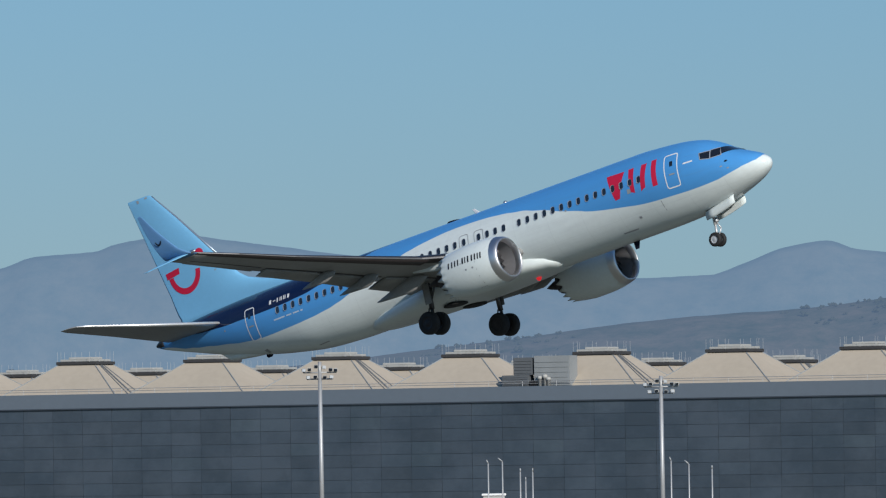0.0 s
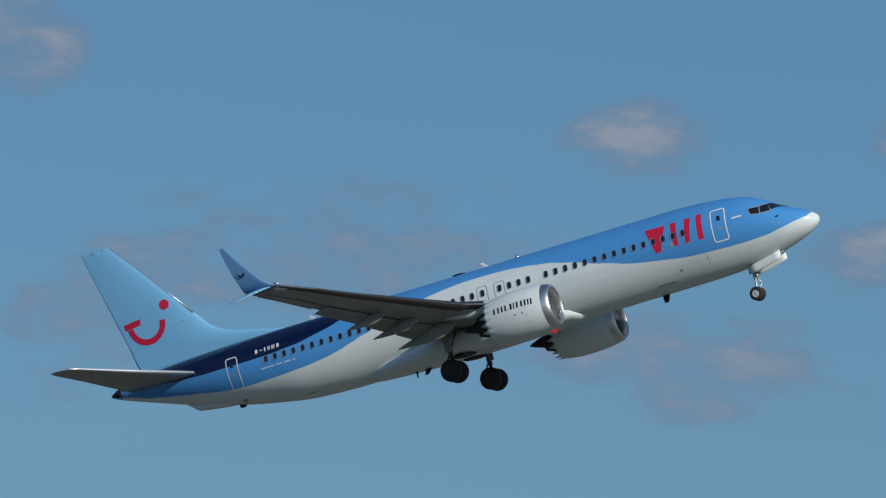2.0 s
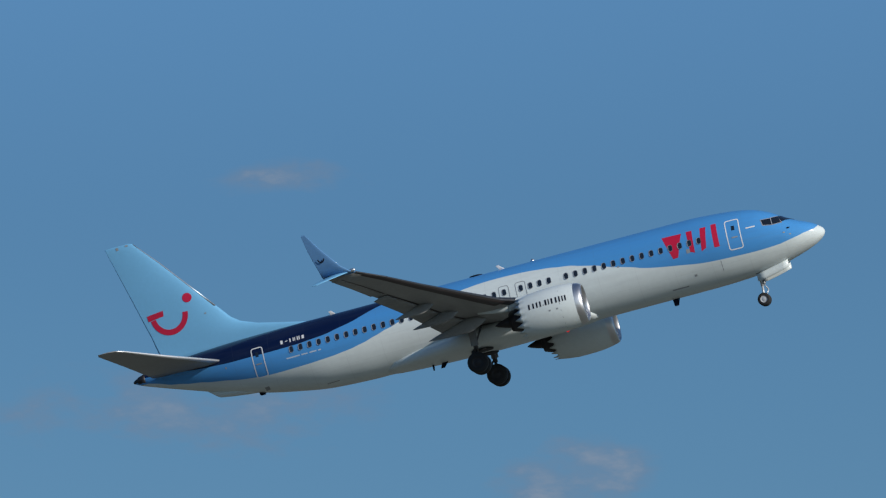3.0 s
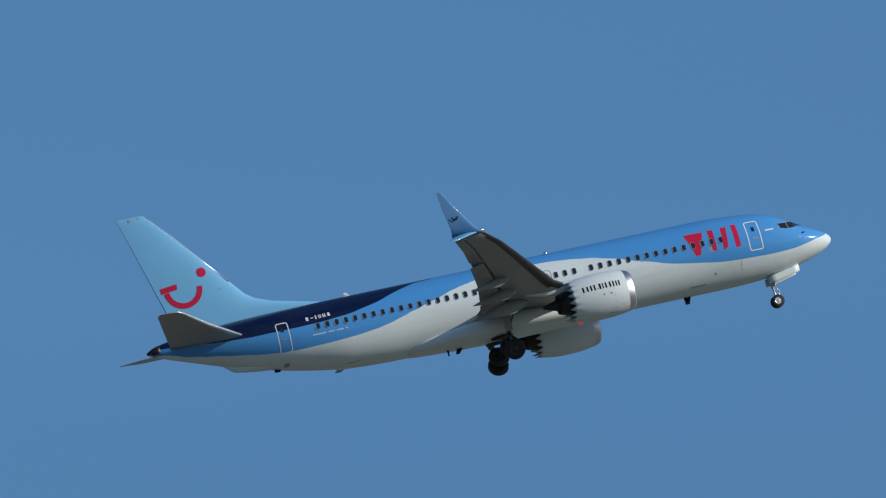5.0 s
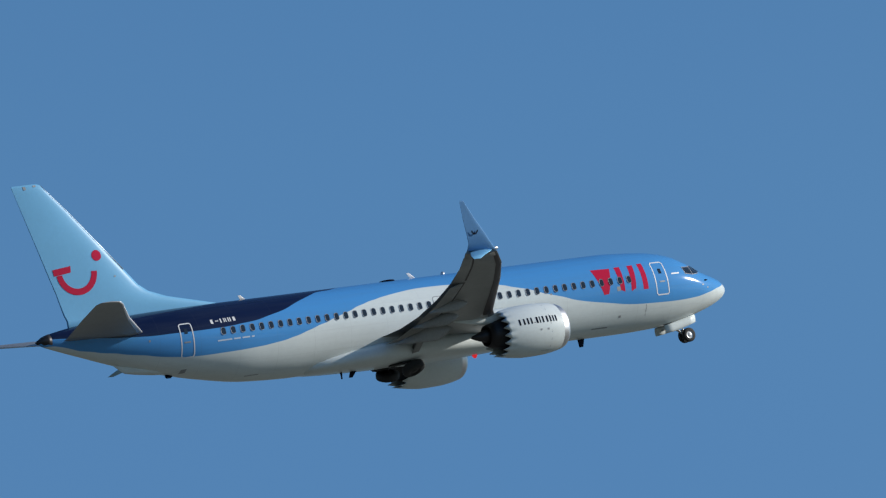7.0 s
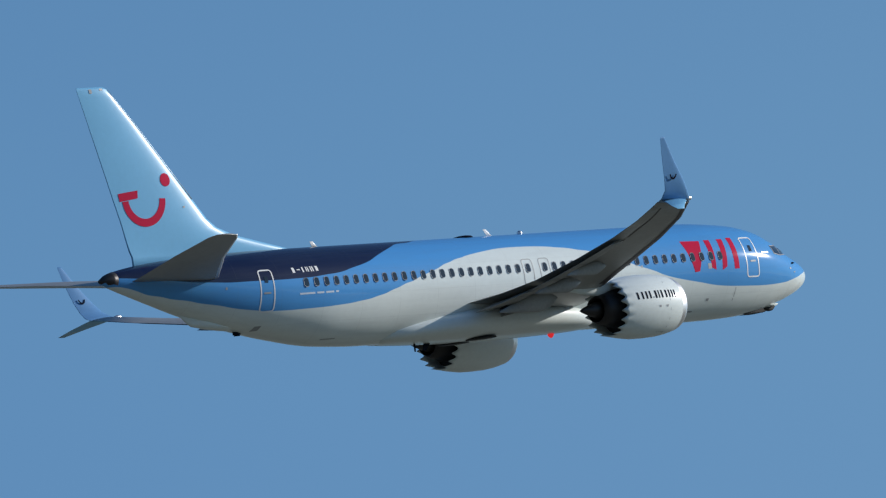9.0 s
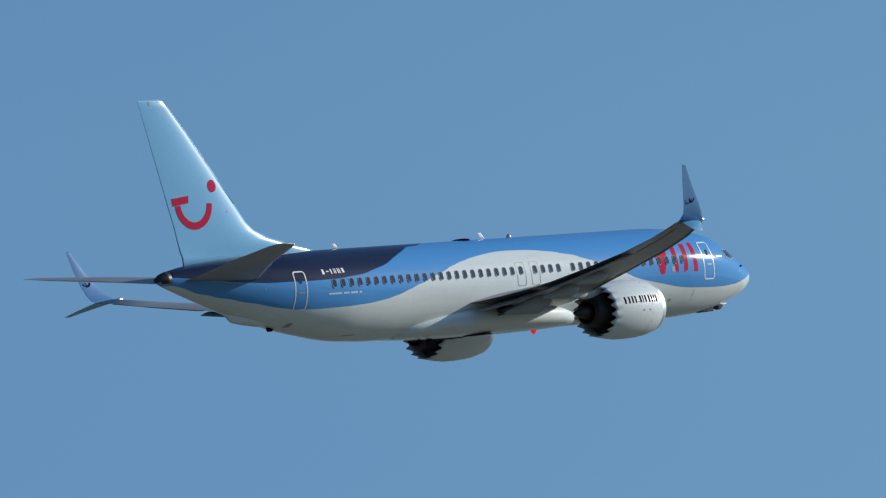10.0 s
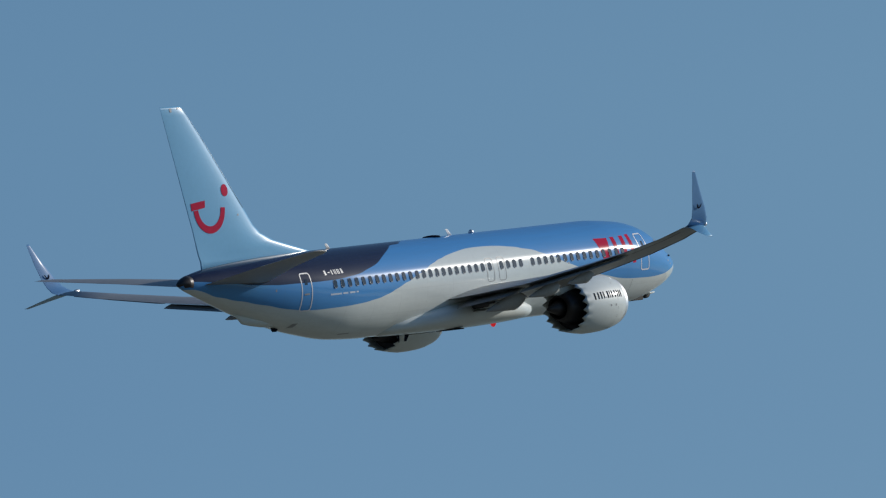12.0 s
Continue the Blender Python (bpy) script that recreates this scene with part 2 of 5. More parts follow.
def livery():
    """The hull's paint: blue over white along a wave, navy on the aft back. Curves run along the hull's length."""
    m = paint("hull_paint", WHITE, rough=0.55, grime=0.10, scale=0.7, coat=0.8, spec=0.03, gloss=0.1)
    n, l = m.node_tree.nodes, m.node_tree.links
    b = n["Principled BSDF"]
    base = b.inputs["Base Color"].links[0].from_socket
    tc = n.new("ShaderNodeTexCoord")
    xyz = n.new("ShaderNodeSeparateXYZ")
    l.new(tc.outputs["Object"], xyz.inputs[0])
    s = n.new("ShaderNodeMath")
    s.operation = "MULTIPLY_ADD"
    l.new(xyz.outputs["X"], s.inputs[0])
    s.inputs[1].default_value, s.inputs[2].default_value = -1 / 39.0, 19 / 39.0

    def curve(stops):
        r = n.new("ShaderNodeValToRGB")
        r.color_ramp.interpolation = "CARDINAL"
        e = r.color_ramp.elements
        while len(e) < len(stops):
            e.new(0.5)
        for k, (at, z) in zip(e, stops):
            k.position = at / 39.0
            k.color = ((z + 3) / 6,) * 3 + (1,)
        l.new(s.outputs[0], r.inputs["Fac"])
        back_ = n.new("ShaderNodeMath")
        back_.operation = "MULTIPLY_ADD"
        l.new(r.outputs["Color"], back_.inputs[0])
        back_.inputs[1].default_value, back_.inputs[2].default_value = 6.0, -3.0
        return back_.outputs[0]

    def above(c, width):
        d = n.new("ShaderNodeMath")
        d.operation = "SUBTRACT"
        l.new(xyz.outputs["Z"], d.inputs[0])
        l.new(c, d.inputs[1])
        r = n.new("ShaderNodeMapRange")
        r.inputs["From Min"].default_value, r.inputs["From Max"].default_value = -width, width
        l.new(d.outputs[0], r.inputs["Value"])
        return r.outputs["Result"]

    wave = curve([(0, 0.9), (0.28, -0.2), (0.6, -0.42), (1.24, -0.6), (2.3, -0.84), (4.5, -0.93), (7.25, -0.75), (9.9, -0.25), (11.7, 0.31),
                  (13.2, 0.76), (14.4, 1.0), (15.5, 1.15), (17.0, 1.24), (18.8, 1.2), (20.4, 1.0), (21.2, 0.84), (22.0, 0.61), (23.4, 0.22), (24.2, 0.0), (25.0, -0.23),
                  (25.8, -0.41), (26.8, -0.54), (28.0, -0.62), (29.5, -0.65), (30.6, -0.64), (31.4, -0.58), (32.9, -0.33), (34.3, -0.05), (35.5, 0.2), (36.5, 0.45), (37.5, 0.77)])
    back_line = curve([(0, 2.6), (20.5, 2.4), (21.5, 1.95), (22.3, 1.78), (23.6, 1.64), (25.27, 1.14), (26.9, 0.75), (28.4, 0.58), (29.8, 0.53),
                       (31.6, 0.55), (33.2, 0.6), (35.0, 0.78), (36.6, 1.0), (39.0, 1.2)])
    for mask, colour in ((above(wave, 0.012), BLUE), (above(back_line, 0.012), NAVY)):
        mix = n.new("ShaderNodeMix")
        mix.data_type = "RGBA"
        l.new(mask, mix.inputs["Factor"])
        l.new(base, mix.inputs["A"])
        mix.inputs["B"].default_value = (*colour, 1)
        base = mix.outputs["Result"]
    # skin seams every frame bay, and faint streaks of dirt drawn aft
    def node(op, a, b_=None):
        k = n.new("ShaderNodeMath")
        k.operation = op
        for q, v in enumerate((a, b_)):
            if v is None:
                continue
            if isinstance(v, (int, float)):
                k.inputs[q].default_value = v
            else:
                l.new(v, k.inputs[q])
        return k.outputs[0]

    seam = node("LESS_THAN", node("FRACT", node("MULTIPLY", s.outputs[0], 39.0 / 2.03)), 0.011)
    lap = node("LESS_THAN", node("FRACT", node("MULTIPLY", node("ADD", xyz.outputs["Z"], 3.06), 1 / 0.94)), 0.014)
    streak, squeeze = n.new("ShaderNodeTexNoise"), n.new("ShaderNodeMapping")
    squeeze.inputs["Scale"].default_value = (0.22, 3.0, 3.0)
    l.new(tc.outputs["Object"], squeeze.inputs["Vector"])
    l.new(squeeze.outputs["Vector"], streak.inputs["Vector"])
    streak.inputs["Scale"].default_value, streak.inputs["Detail"].default_value = 1.6, 6.0
    worn = node("MULTIPLY", node("SUBTRACT", streak.outputs["Fac"], 0.43), 0.24)
    dirt = node("ADD", node("MAXIMUM", worn, 0.0), node("MULTIPLY", node("MAXIMUM", seam, lap), 0.1))
    soil = n.new("ShaderNodeMix")
    soil.data_type = "RGBA"
    l.new(dirt, soil.inputs["Factor"])
    l.new(base, soil.inputs["A"])
    soil.inputs["B"].default_value = (0.11, 0.125, 0.145, 1)
    l.new(soil.outputs["Result"], b.inputs["Base Color"])
    return m


HULL = livery()
WHITE_PAINT = paint("white_paint", WHITE, 0.45, grime=0.14, coat=0.3, spec=0.2, gloss=0.12)
TAIL_PAINT = paint("tail_paint", TAIL, 0.36, grime=0.1, coat=0.5, spec=0.16, gloss=0.12)
RED_PAINT = paint("red_paint", (0.58, 0.018, 0.06), 0.6, coat=0.5, spec=0.0, gloss=0.1)
LINE_PAINT = paint("line_paint", (0.8, 0.8, 0.8), 0.4)
GREY_LINE = paint("grey_line", (0.3, 0.32, 0.34), 0.5)
INK = paint("ink_paint", (0.014, 0.017, 0.03), 0.7, spec=0.0)
WING_GREY = paint("wing_grey", (0.34, 0.345, 0.34), 0.42, grime=0.35, scale=0.8, coat=0.1, gloss=0.25)
FLAP_GREY = paint("flap_grey", (0.32, 0.32, 0.31), 0.45, grime=0.45, scale=1.4)
WINGLET_PAINT = paint("winglet_paint", (0.125, 0.285, 0.53), 0.5, coat=0.3, spec=0.05, gloss=0.12)
WINDOW_RIM = paint("window_rim", (0.3, 0.32, 0.36), 0.55, spec=0.25)
SMALL_TEXT = paint("small_text", (0.5, 0.6, 0.72), 0.5)
METAL = paint("polished_metal", (0.74, 0.74, 0.75), 0.4, metal=1.0, grime=0.1)
DULL_METAL = paint("dull_metal", (0.13, 0.13, 0.135), 0.42, metal=0.9, grime=0.35, scale=3)
DARK_METAL = paint("burnt_metal", (0.045, 0.042, 0.045), 0.45, metal=0.6, grime=0.4, scale=3)
FAN_METAL = paint("fan_metal", (0.11, 0.11, 0.12), 0.35, metal=0.8)
LINER = paint("duct_liner", (0.2, 0.2, 0.21), 0.55)
RUBBER = paint("tyre_rubber", (0.018, 0.018, 0.019), 0.75, grime=0.4, scale=4, bump=0.2)
GLASS = paint("cabin_glass", (0.012, 0.014, 0.018), 0.08, grime=0.2, coat=0.8, spec=0.7)
SLAT_DARK = paint("slat_dark", (0.07, 0.055, 0.055), 0.55, grime=0.3, scale=2)
# flat black for painted shade in recesses, and for one black roof box
BLACK = paint("shade_and_box_black", (0.012, 0.012, 0.013), 0.8)
LIP_METAL = paint("lip_metal", (0.86, 0.87, 0.88), 0.38, metal=0.55, grime=0.08)
EDGE_METAL = paint("edge_metal", (0.36, 0.44, 0.52), 0.42, metal=0.7, grime=0.08)
RIM_GREY = paint("rim_grey", (0.62, 0.63, 0.64), 0.35, metal=0.3, grime=0.25, scale=4)
BEACON = paint("beacon_red", (0.6, 0.02, 0.03), 0.2, emit=((1, 0.03, 0.04), 0.5))


# ================= mesh helpers =================
def part(name, bm, material, parent=None, label="", smooth=True):
    me = bpy.data.meshes.new(name)
    bmesh.ops.recalc_face_normals(bm, faces=bm.faces)
    bm.to_mesh(me)
    bm.free()
    me.materials.append(material)
    if smooth:
        for p in me.polygons:
            p.use_smooth = True
    ob = new(name, me)
    ob.parent = parent
    return tagged(ob, label)


def loft(rings, closed=True, cap=True, bm=None):
    """Skins over rings of equal length."""
    bm = bm or bmesh.new()
    rows = [[bm.verts.new(p) for p in r] for r in rings]
    k = len(rings[0])
    for a, b in zip(rows, rows[1:]):
        for i in range(k if closed else k - 1):
            j = (i + 1) % k
            bm.faces.new((a[i], a[j], b[j], b[i]))
    if cap and closed:
        bm.faces.new(rows[0])
        bm.faces.new(rows[-1])
    return bm


def tube(a, b, ra, rb=None, n=12, bm=None):
    a, b = Vector(a), Vector(b)
    q = (b - a).to_track_quat("Z", "Y")
    rb = ra if rb is None else rb
    ring = [(math.cos(2 * math.pi * i / n), math.sin(2 * math.pi * i / n)) for i in range(n)]
    return loft([[p + q @ Vector((r * c, r * s_, 0)) for c, s_ in ring] for p, r in ((a, ra), (b, rb))], bm=bm)


def spin(profile, axis_point, n=40, bm=None, axis="x", cap=True):
    """A turned shape about a line along axis: profile of (along, radius)."""
    o = Vector(axis_point)
    rings = []
    for d, r in profile:
        ring = []
        for i in range(n):
            c, s_ = r * math.cos(2 * math.pi * i / n), r * math.sin(2 * math.pi * i / n)
            ring.append(o + Vector({"x": (d, c, s_), "y": (c, d, s_), "z": (c, s_, d)}[axis]))
        rings.append(ring)
    return loft(rings, bm=bm, cap=cap)


def box(lo, hi, bevel=0.0, bm=None):
    own = bmesh.new()
    r = bmesh.ops.create_cube(own, size=1)
    for v in r["verts"]:
        v.co = Vector([(l + h) / 2 + c * (h - l) for l, h, c in zip(lo, hi, v.co)])
    if bevel:
        bmesh.ops.bevel(own, geom=own.edges[:], offset=bevel, segments=2, affect="EDGES")
    if bm is None:
        return own
    me = bpy.data.meshes.new("box")
    own.to_mesh(me)
    own.free()
    bm.from_mesh(me)
    bpy.data.meshes.remove(me)
    return bm


def smooth_interp(x, xs, ys):
    """Cubic interpolation through a table, with gentle slopes."""
    xs, ys = np.asarray(xs, float), np.asarray(ys, float)
    i = int(np.clip(np.searchsorted(xs, x) - 1, 0, len(xs) - 2))
    d = np.diff(ys) / np.diff(xs)

    def slope(k):
        if k == 0:
            return d[0]
        if k == len(xs) - 1:
            return d[-1]
        return 0.0 if d[k - 1] * d[k] <= 0 else 2 * d[k - 1] * d[k] / (d[k - 1] + d[k])

    h = xs[i + 1] - xs[i]
    t = (x - xs[i]) / h
    return float((2 * t**3 - 3 * t**2 + 1) * ys[i] + (t**3 - 2 * t**2 + t) * h * slope(i) + (3 * t**2 - 2 * t**3) * ys[i + 1] + (t**3 - t**2) * h * slope(i + 1))


# ================= airliner =================
# The hull is drawn by s, metres aft of the nose; the airliner's own x axis runs forward, with s = 19 at its origin.
S_ = [0, 0.06, 0.2, 0.5, 1, 1.8, 2.6, 3.4, 4.5, 6, 7, 25, 27.5, 30, 32, 34, 36, 37.3, 38, 38.22]
TOP = [-0.5, -0.38, -0.25, -0.02, 0.22, 0.6, 1.12, 1.47, 1.7, 1.83, 1.88, 1.88, 1.88, 1.87, 1.84, 1.76, 1.62, 1.45, 1.28, 1.15]
BOT = [-0.62, -0.74, -0.88, -1.07, -1.28, -1.53, -1.74, -1.89, -2.0, -2.06, -2.07, -2.09, -1.99, -1.6, -1.14, -0.58, 0.1, 0.56, 0.83, 0.95]
WID = [0.05, 0.18, 0.36, 0.64, 0.95, 1.28, 1.49, 1.65, 1.78, 1.87, 1.88, 1.88, 1.86, 1.72, 1.48, 1.13, 0.72, 0.42, 0.24, 0.12]


def hull(s):
    top, bot, w = (smooth_interp(s, S_, v) for v in (TOP, BOT, WID))
    return top, bot, w, bot + (top - bot) * 0.53


def on_hull(s, z, side=-1, proud=0.0):
    """The point of the hull's skin at s and height z on one side, lifted by proud."""
    top, bot, w, mid = hull(s)
    h = (top - mid) if z > mid else (mid - bot)
    q = max(-0.999, min(0.999, (z - mid) / h))
    y = w * math.sqrt(1 - q * q)
    n = Vector((0, y / w**2, (z - mid) / h**2)).normalized()
    return Vector((19 - s, side * (y + proud * n.y), z + proud * n.z))


def decal(name, corners, material, parent, side=-1, proud=0.006, nu=8, nv=6, label=""):
    """A painted patch on the hull: corners as (s, z), in order round it."""
    (a, b, c, d) = [Vector(p) for p in corners]
    bm = bmesh.new()
    grid = [[bm.verts.new(on_hull(*(a.lerp(b, u / nu).lerp(d.lerp(c, u / nu), v / nv)), side, proud)) for u in range(nu + 1)] for v in range(nv + 1)]
    for r0, r1 in zip(grid, grid[1:]):
        for u in range(nu):
            bm.faces.new((r0[u], r0[u + 1], r1[u + 1], r1[u]))
    return part(name, bm, material, parent, label)


def outline(name, s0, s1, z0, z1, line, material, parent, side=-1, lean=0.0, r=0.14, proud=0.007):
    """A rounded rectangular line round a door or exit."""
    pts = []
    for cs, cz, a0 in ((s1 - r, z1 - r, 0), (s0 + r, z1 - r, 90), (s0 + r, z0 + r, 180), (s1 - r, z0 + r, 270)):
        for k in range(5):
            a = radians(a0 + 22.5 * k)
            pts.append((cs, cz, math.cos(a), math.sin(a)))
    full = []
    for p, q in zip(pts, pts[1:] + pts[:1]):
        full.append(p)
        if math.hypot(p[0] - q[0], p[1] - q[1]) > 0.3:
            for k in range(1, 8):
                full.append((p[0] + (q[0] - p[0]) * k / 8, p[1] + (q[1] - p[1]) * k / 8, p[2] + (q[2] - p[2]) * k / 8, p[3] + (q[3] - p[3]) * k / 8))
    bm = bmesh.new()
    rows = [(bm.verts.new(on_hull(cs + (r + 0) * ca, cz + r * sa, side, proud)), bm.verts.new(on_hull(cs + (r - line) * ca, cz + (r - line) * sa, side, proud))) for cs, cz, ca, sa in full]
    for (a, b), (c, d) in zip(rows, rows[1:] + rows[:1]):
        bm.faces.new((a, c, d, b))
    return part(name, bm, material, parent)


airliner = tagged(new("airliner"), "twin-engined jet airliner in blue and white, climbing with landing gear out", "airplane")


def fuselage():
    st = [0.0, 0.02, 0.06, 0.12, 0.2, 0.3, 0.45, 0.6, 0.8] + list(np.arange(1.0, 7.1, 0.25)) + list(np.arange(8, 25, 1.0)) + list(np.arange(25, 38.1, 0.4)) + [38.12, 38.22]
    rings = []
    for s in st:
        top, bot, w, mid = hull(s)
        rings.append([Vector((19 - s, w * math.cos(a), mid + math.sin(a) * ((top - mid) if math.sin(a) > 0 else (mid - bot)))) for a in (2 * math.pi * i / 72 for i in range(72))])
    return part("fuselage", loft(rings), HULL, airliner, "blue and white hull with navy back and wave line")


body_shell = fuselage()


def tail_cone():
    rings = []
    for s in (37.62, 37.8, 38.0, 38.15, 38.25, 38.32):
        top, bot, w, mid = hull(min(s, 38.22))
        g = 1.04 if s < 38.2 else (1.0 if s < 38.3 else 0.5)
        rings.append([Vector((19 - s, g * w * math.cos(a), mid + g * math.sin(a) * (top - mid))) for a in (2 * math.pi * i / 32 for i in range(32))])
    part("exhaust_cone", loft(rings), DARK_METAL, airliner, "dark bare metal auxiliary exhaust cone")


tail_cone()

# --- cabin windows: one frame and pane mesh for each, shared
WIN = [6.48 + 0.5265 * k for k in range(15)] + [14.81, 15.33, 15.84, 16.37, 17.3] + [17.86 + 0.5168 * k for k in range(23)]


def rounded(w, h, r, n=5):
    out = []
    for cx, cz, a0 in ((w - r, h - r, 0), (r - w, h - r, 90), (r - w, r - h, 180), (w - r, r - h, 270)):
        out += [(cx + r * math.cos(radians(a0 + 90 * k / (n - 1))), cz + r * math.sin(radians(a0 + 90 * k / (n - 1)))) for k in range(n)]
    return out


def window_meshes():
    made = []
    for name, mat, outer, inner in (("window", WINDOW_RIM, (0.124, 0.188, 0.108), (0.098, 0.16, 0.086)), ("pane", GLASS, (0.103, 0.166, 0.09), None)):
        bm = bmesh.new()
        o = [bm.verts.new((x, 0, z)) for x, z in rounded(*outer)]
        if inner:
            i_ = [bm.verts.new((x, -0.012, z)) for x, z in rounded(*inner)]
            for k in range(len(o)):
                j = (k + 1) % len(o)
                bm.faces.new((o[k], o[j], i_[j], i_[k]))
        else:
            bm.faces.new(o)
        me = bpy.data.meshes.new(name)
        bm.to_mesh(me)
        bm.free()
        me.materials.append(mat)
        made.append(me)
    return made


FRAME_MESH, PANE_MESH = window_meshes()
for side in (-1, 1):
    for s in WIN:
        p = on_hull(s, 0.35, side, 0.004)
        q = on_hull(s, 0.45, side, 0.004)
        ob = new("window", FRAME_MESH)
        ob.parent = body_shell
        ahead = (on_hull(s - 0.2, 0.35, side) - on_hull(s + 0.2, 0.35, side)).normalized()
        up = (q - p).normalized()
        outw = ahead.cross(up).normalized() * -1
        m = Matrix((ahead, outw, up)).transposed().to_4x4()
        if side < 0:
            m = Matrix((-ahead, -outw, up)).transposed().to_4x4()
            outw = -outw
        if m.col[1].to_3d().y * side < 0:
            m = m @ Matrix.Rotation(math.pi, 4, "Z")
        # the rim stands proud, the pane sits inside it
        ob.matrix_local = Matrix.Translation(p + m.col[1].to_3d() * 0.012) @ m
        pane = new("pane", PANE_MESH)
        pane.parent = ob
        pane.matrix_local = Matrix.Translation((0, -0.009, 0))

# --- doors and exits
for side in (-1, 1):
    for s0, s1, z0, z1 in ((4.2, 4.98, -0.6, 1.06), (30.78, 31.46, -0.66, 0.97)):
        d = outline("door", s0, s1, z0, z1, 0.055, LINE_PAINT, body_shell, side)
        tagged(d, "cabin door with white outline")
        decal("door_window", [(s0 + 0.28, 0.45), (s0 + 0.45, 0.45), (s0 + 0.45, 0.7), (s0 + 0.28, 0.7)], GLASS, d, side, 0.008, 2, 2)
        decal("door_handle", [(s0 + 0.2, 0.02), (s0 + 0.52, 0.02), (s0 + 0.52, 0.09), (s0 + 0.2, 0.09)], GREY_LINE, d, side, 0.009, 3, 2)
    for s in (16.37, 17.3):
        outline("overwing_exit", s - 0.29, s + 0.29, -0.32, 0.72, 0.035, GREY_LINE, body_shell, side)

# --- cockpit glazing
for side in (-1, 1):
    for k, (cs) in enumerate((((2.97, 0.34), (2.52, 0.26), (2.57, 0.64), (3.05, 0.64)), ((2.48, 0.27), (2.03, 0.31), (2.2, 0.71), (2.53, 0.66)))):
        mid_s, mid_z = sum(c[0] for c in cs) / 4, sum(c[1] for c in cs) / 4
        decal("window_frame", [(a + 0.04 * (1 if a > mid_s else -1), b + 0.035 * (1 if b > mid_z else -1)) for a, b in cs], WINDOW_RIM, body_shell, side, 0.009, 6, 4, "pale cockpit window surround")
        decal("cockpit_window", cs, GLASS, body_shell, side, 0.012, 6, 4, "dark cockpit side window")
bm = bmesh.new()
for side in (-1, 1):
    rows = []
    for v in range(5):
        row = []
        for u in range(9):
            f, g = u / 8, v / 4
            s_ = (1.45 + 0.56 * f**1.4) * (1 - g) + (1.93 + 0.27 * f) * g
            t_, b_, w_, m_ = hull(s_)
            last = hull(2.01 * (1 - g) + 2.2 * g)
            end = math.asin(min(1, ((0.34 * (1 - g) + 0.71 * g) - last[3]) / (last[0] - last[3])))
            a = radians(88) + (end - radians(88)) * f
            row.append(bm.verts.new((19 - s_ + 0.02, side * (w_ + 0.02) * math.cos(a), m_ + (t_ - m_ + 0.025) * math.sin(a))))
        rows.append(row)
    for r0, r1 in zip(rows, rows[1:]):
        for u in range(8):
            bm.faces.new((r0[u], r0[u + 1], r1[u + 1], r1[u]))
part("windscreen", bm, GLASS, body_shell, "dark cockpit windscreen")

# --- red mark on the forward hull, drawn as plain wedge and bars, and small bars
for side in (-1, 1):
    decal("red_mark", [(8.42, 1.03), (7.34, 1.0), (7.74, -0.24), (8.02, -0.26)], RED_PAINT, body_shell, side, 0.004, 8, 8)
    decal("red_mark", [(7.08, 1.02), (6.76, 1.02), (6.8, -0.22), (7.04, -0.12)], RED_PAINT, body_shell, side, 0.004, 4, 8)
    decal("red_mark", [(6.31, 1.03), (5.99, 1.03), (6.16, -0.12), (6.44, -0.24)], RED_PAINT, body_shell, side, 0.004, 4, 8)
    decal("red_mark", [(5.71, 1.07), (5.42, 1.07), (5.44, -0.22), (5.73, -0.22)], RED_PAINT, body_shell, side, 0.004, 4, 8)
    for s0, w0, z0, z1 in ((29.75, 0.13, 0.76, 0.97), (29.5, 0.16, 0.85, 0.89), (29.24, 0.07, 0.76, 0.97), (29.05, 0.05, 0.77, 0.97), (28.96, 0.05, 0.77, 0.97), (28.82, 0.06, 0.77, 0.98), (28.72, 0.06, 0.77, 0.98), (28.55, 0.13, 0.78, 0.98)):
        decal("white_bar", [(s0, z1), (s0 - w0, z1), (s0 - w0, z0), (s0, z0)], LINE_PAINT, body_shell, side, 0.006, 2, 3)
    for s0, s1 in ((29.6, 28.85), (28.75, 28.4), (28.3, 27.9), (27.8, 27.65)):
        decal("small_text_bar", [(s0, -0.04), (s1, -0.04), (s1, -0.11), (s0, -0.11)], SMALL_TEXT, body_shell, side, 0.005, 5, 1)
    decal("small_text_bar", [(3.9, 0.42), (3.4, 0.42), (3.4, 0.35), (3.9, 0.35)], LINE_PAINT, body_shell, side, 0.006, 4, 1)


# --- small ports, vents and scuffs on the skin
for side in (-1, 1):
    for s, z, w, h in PORTS:
        decal("skin_port", [(s + w / 2, z + h / 2), (s - w / 2, z + h / 2), (s - w / 2, z - h / 2), (s + w / 2, z - h / 2)], GREY_LINE, body_shell, side, 0.005, 3, 2)


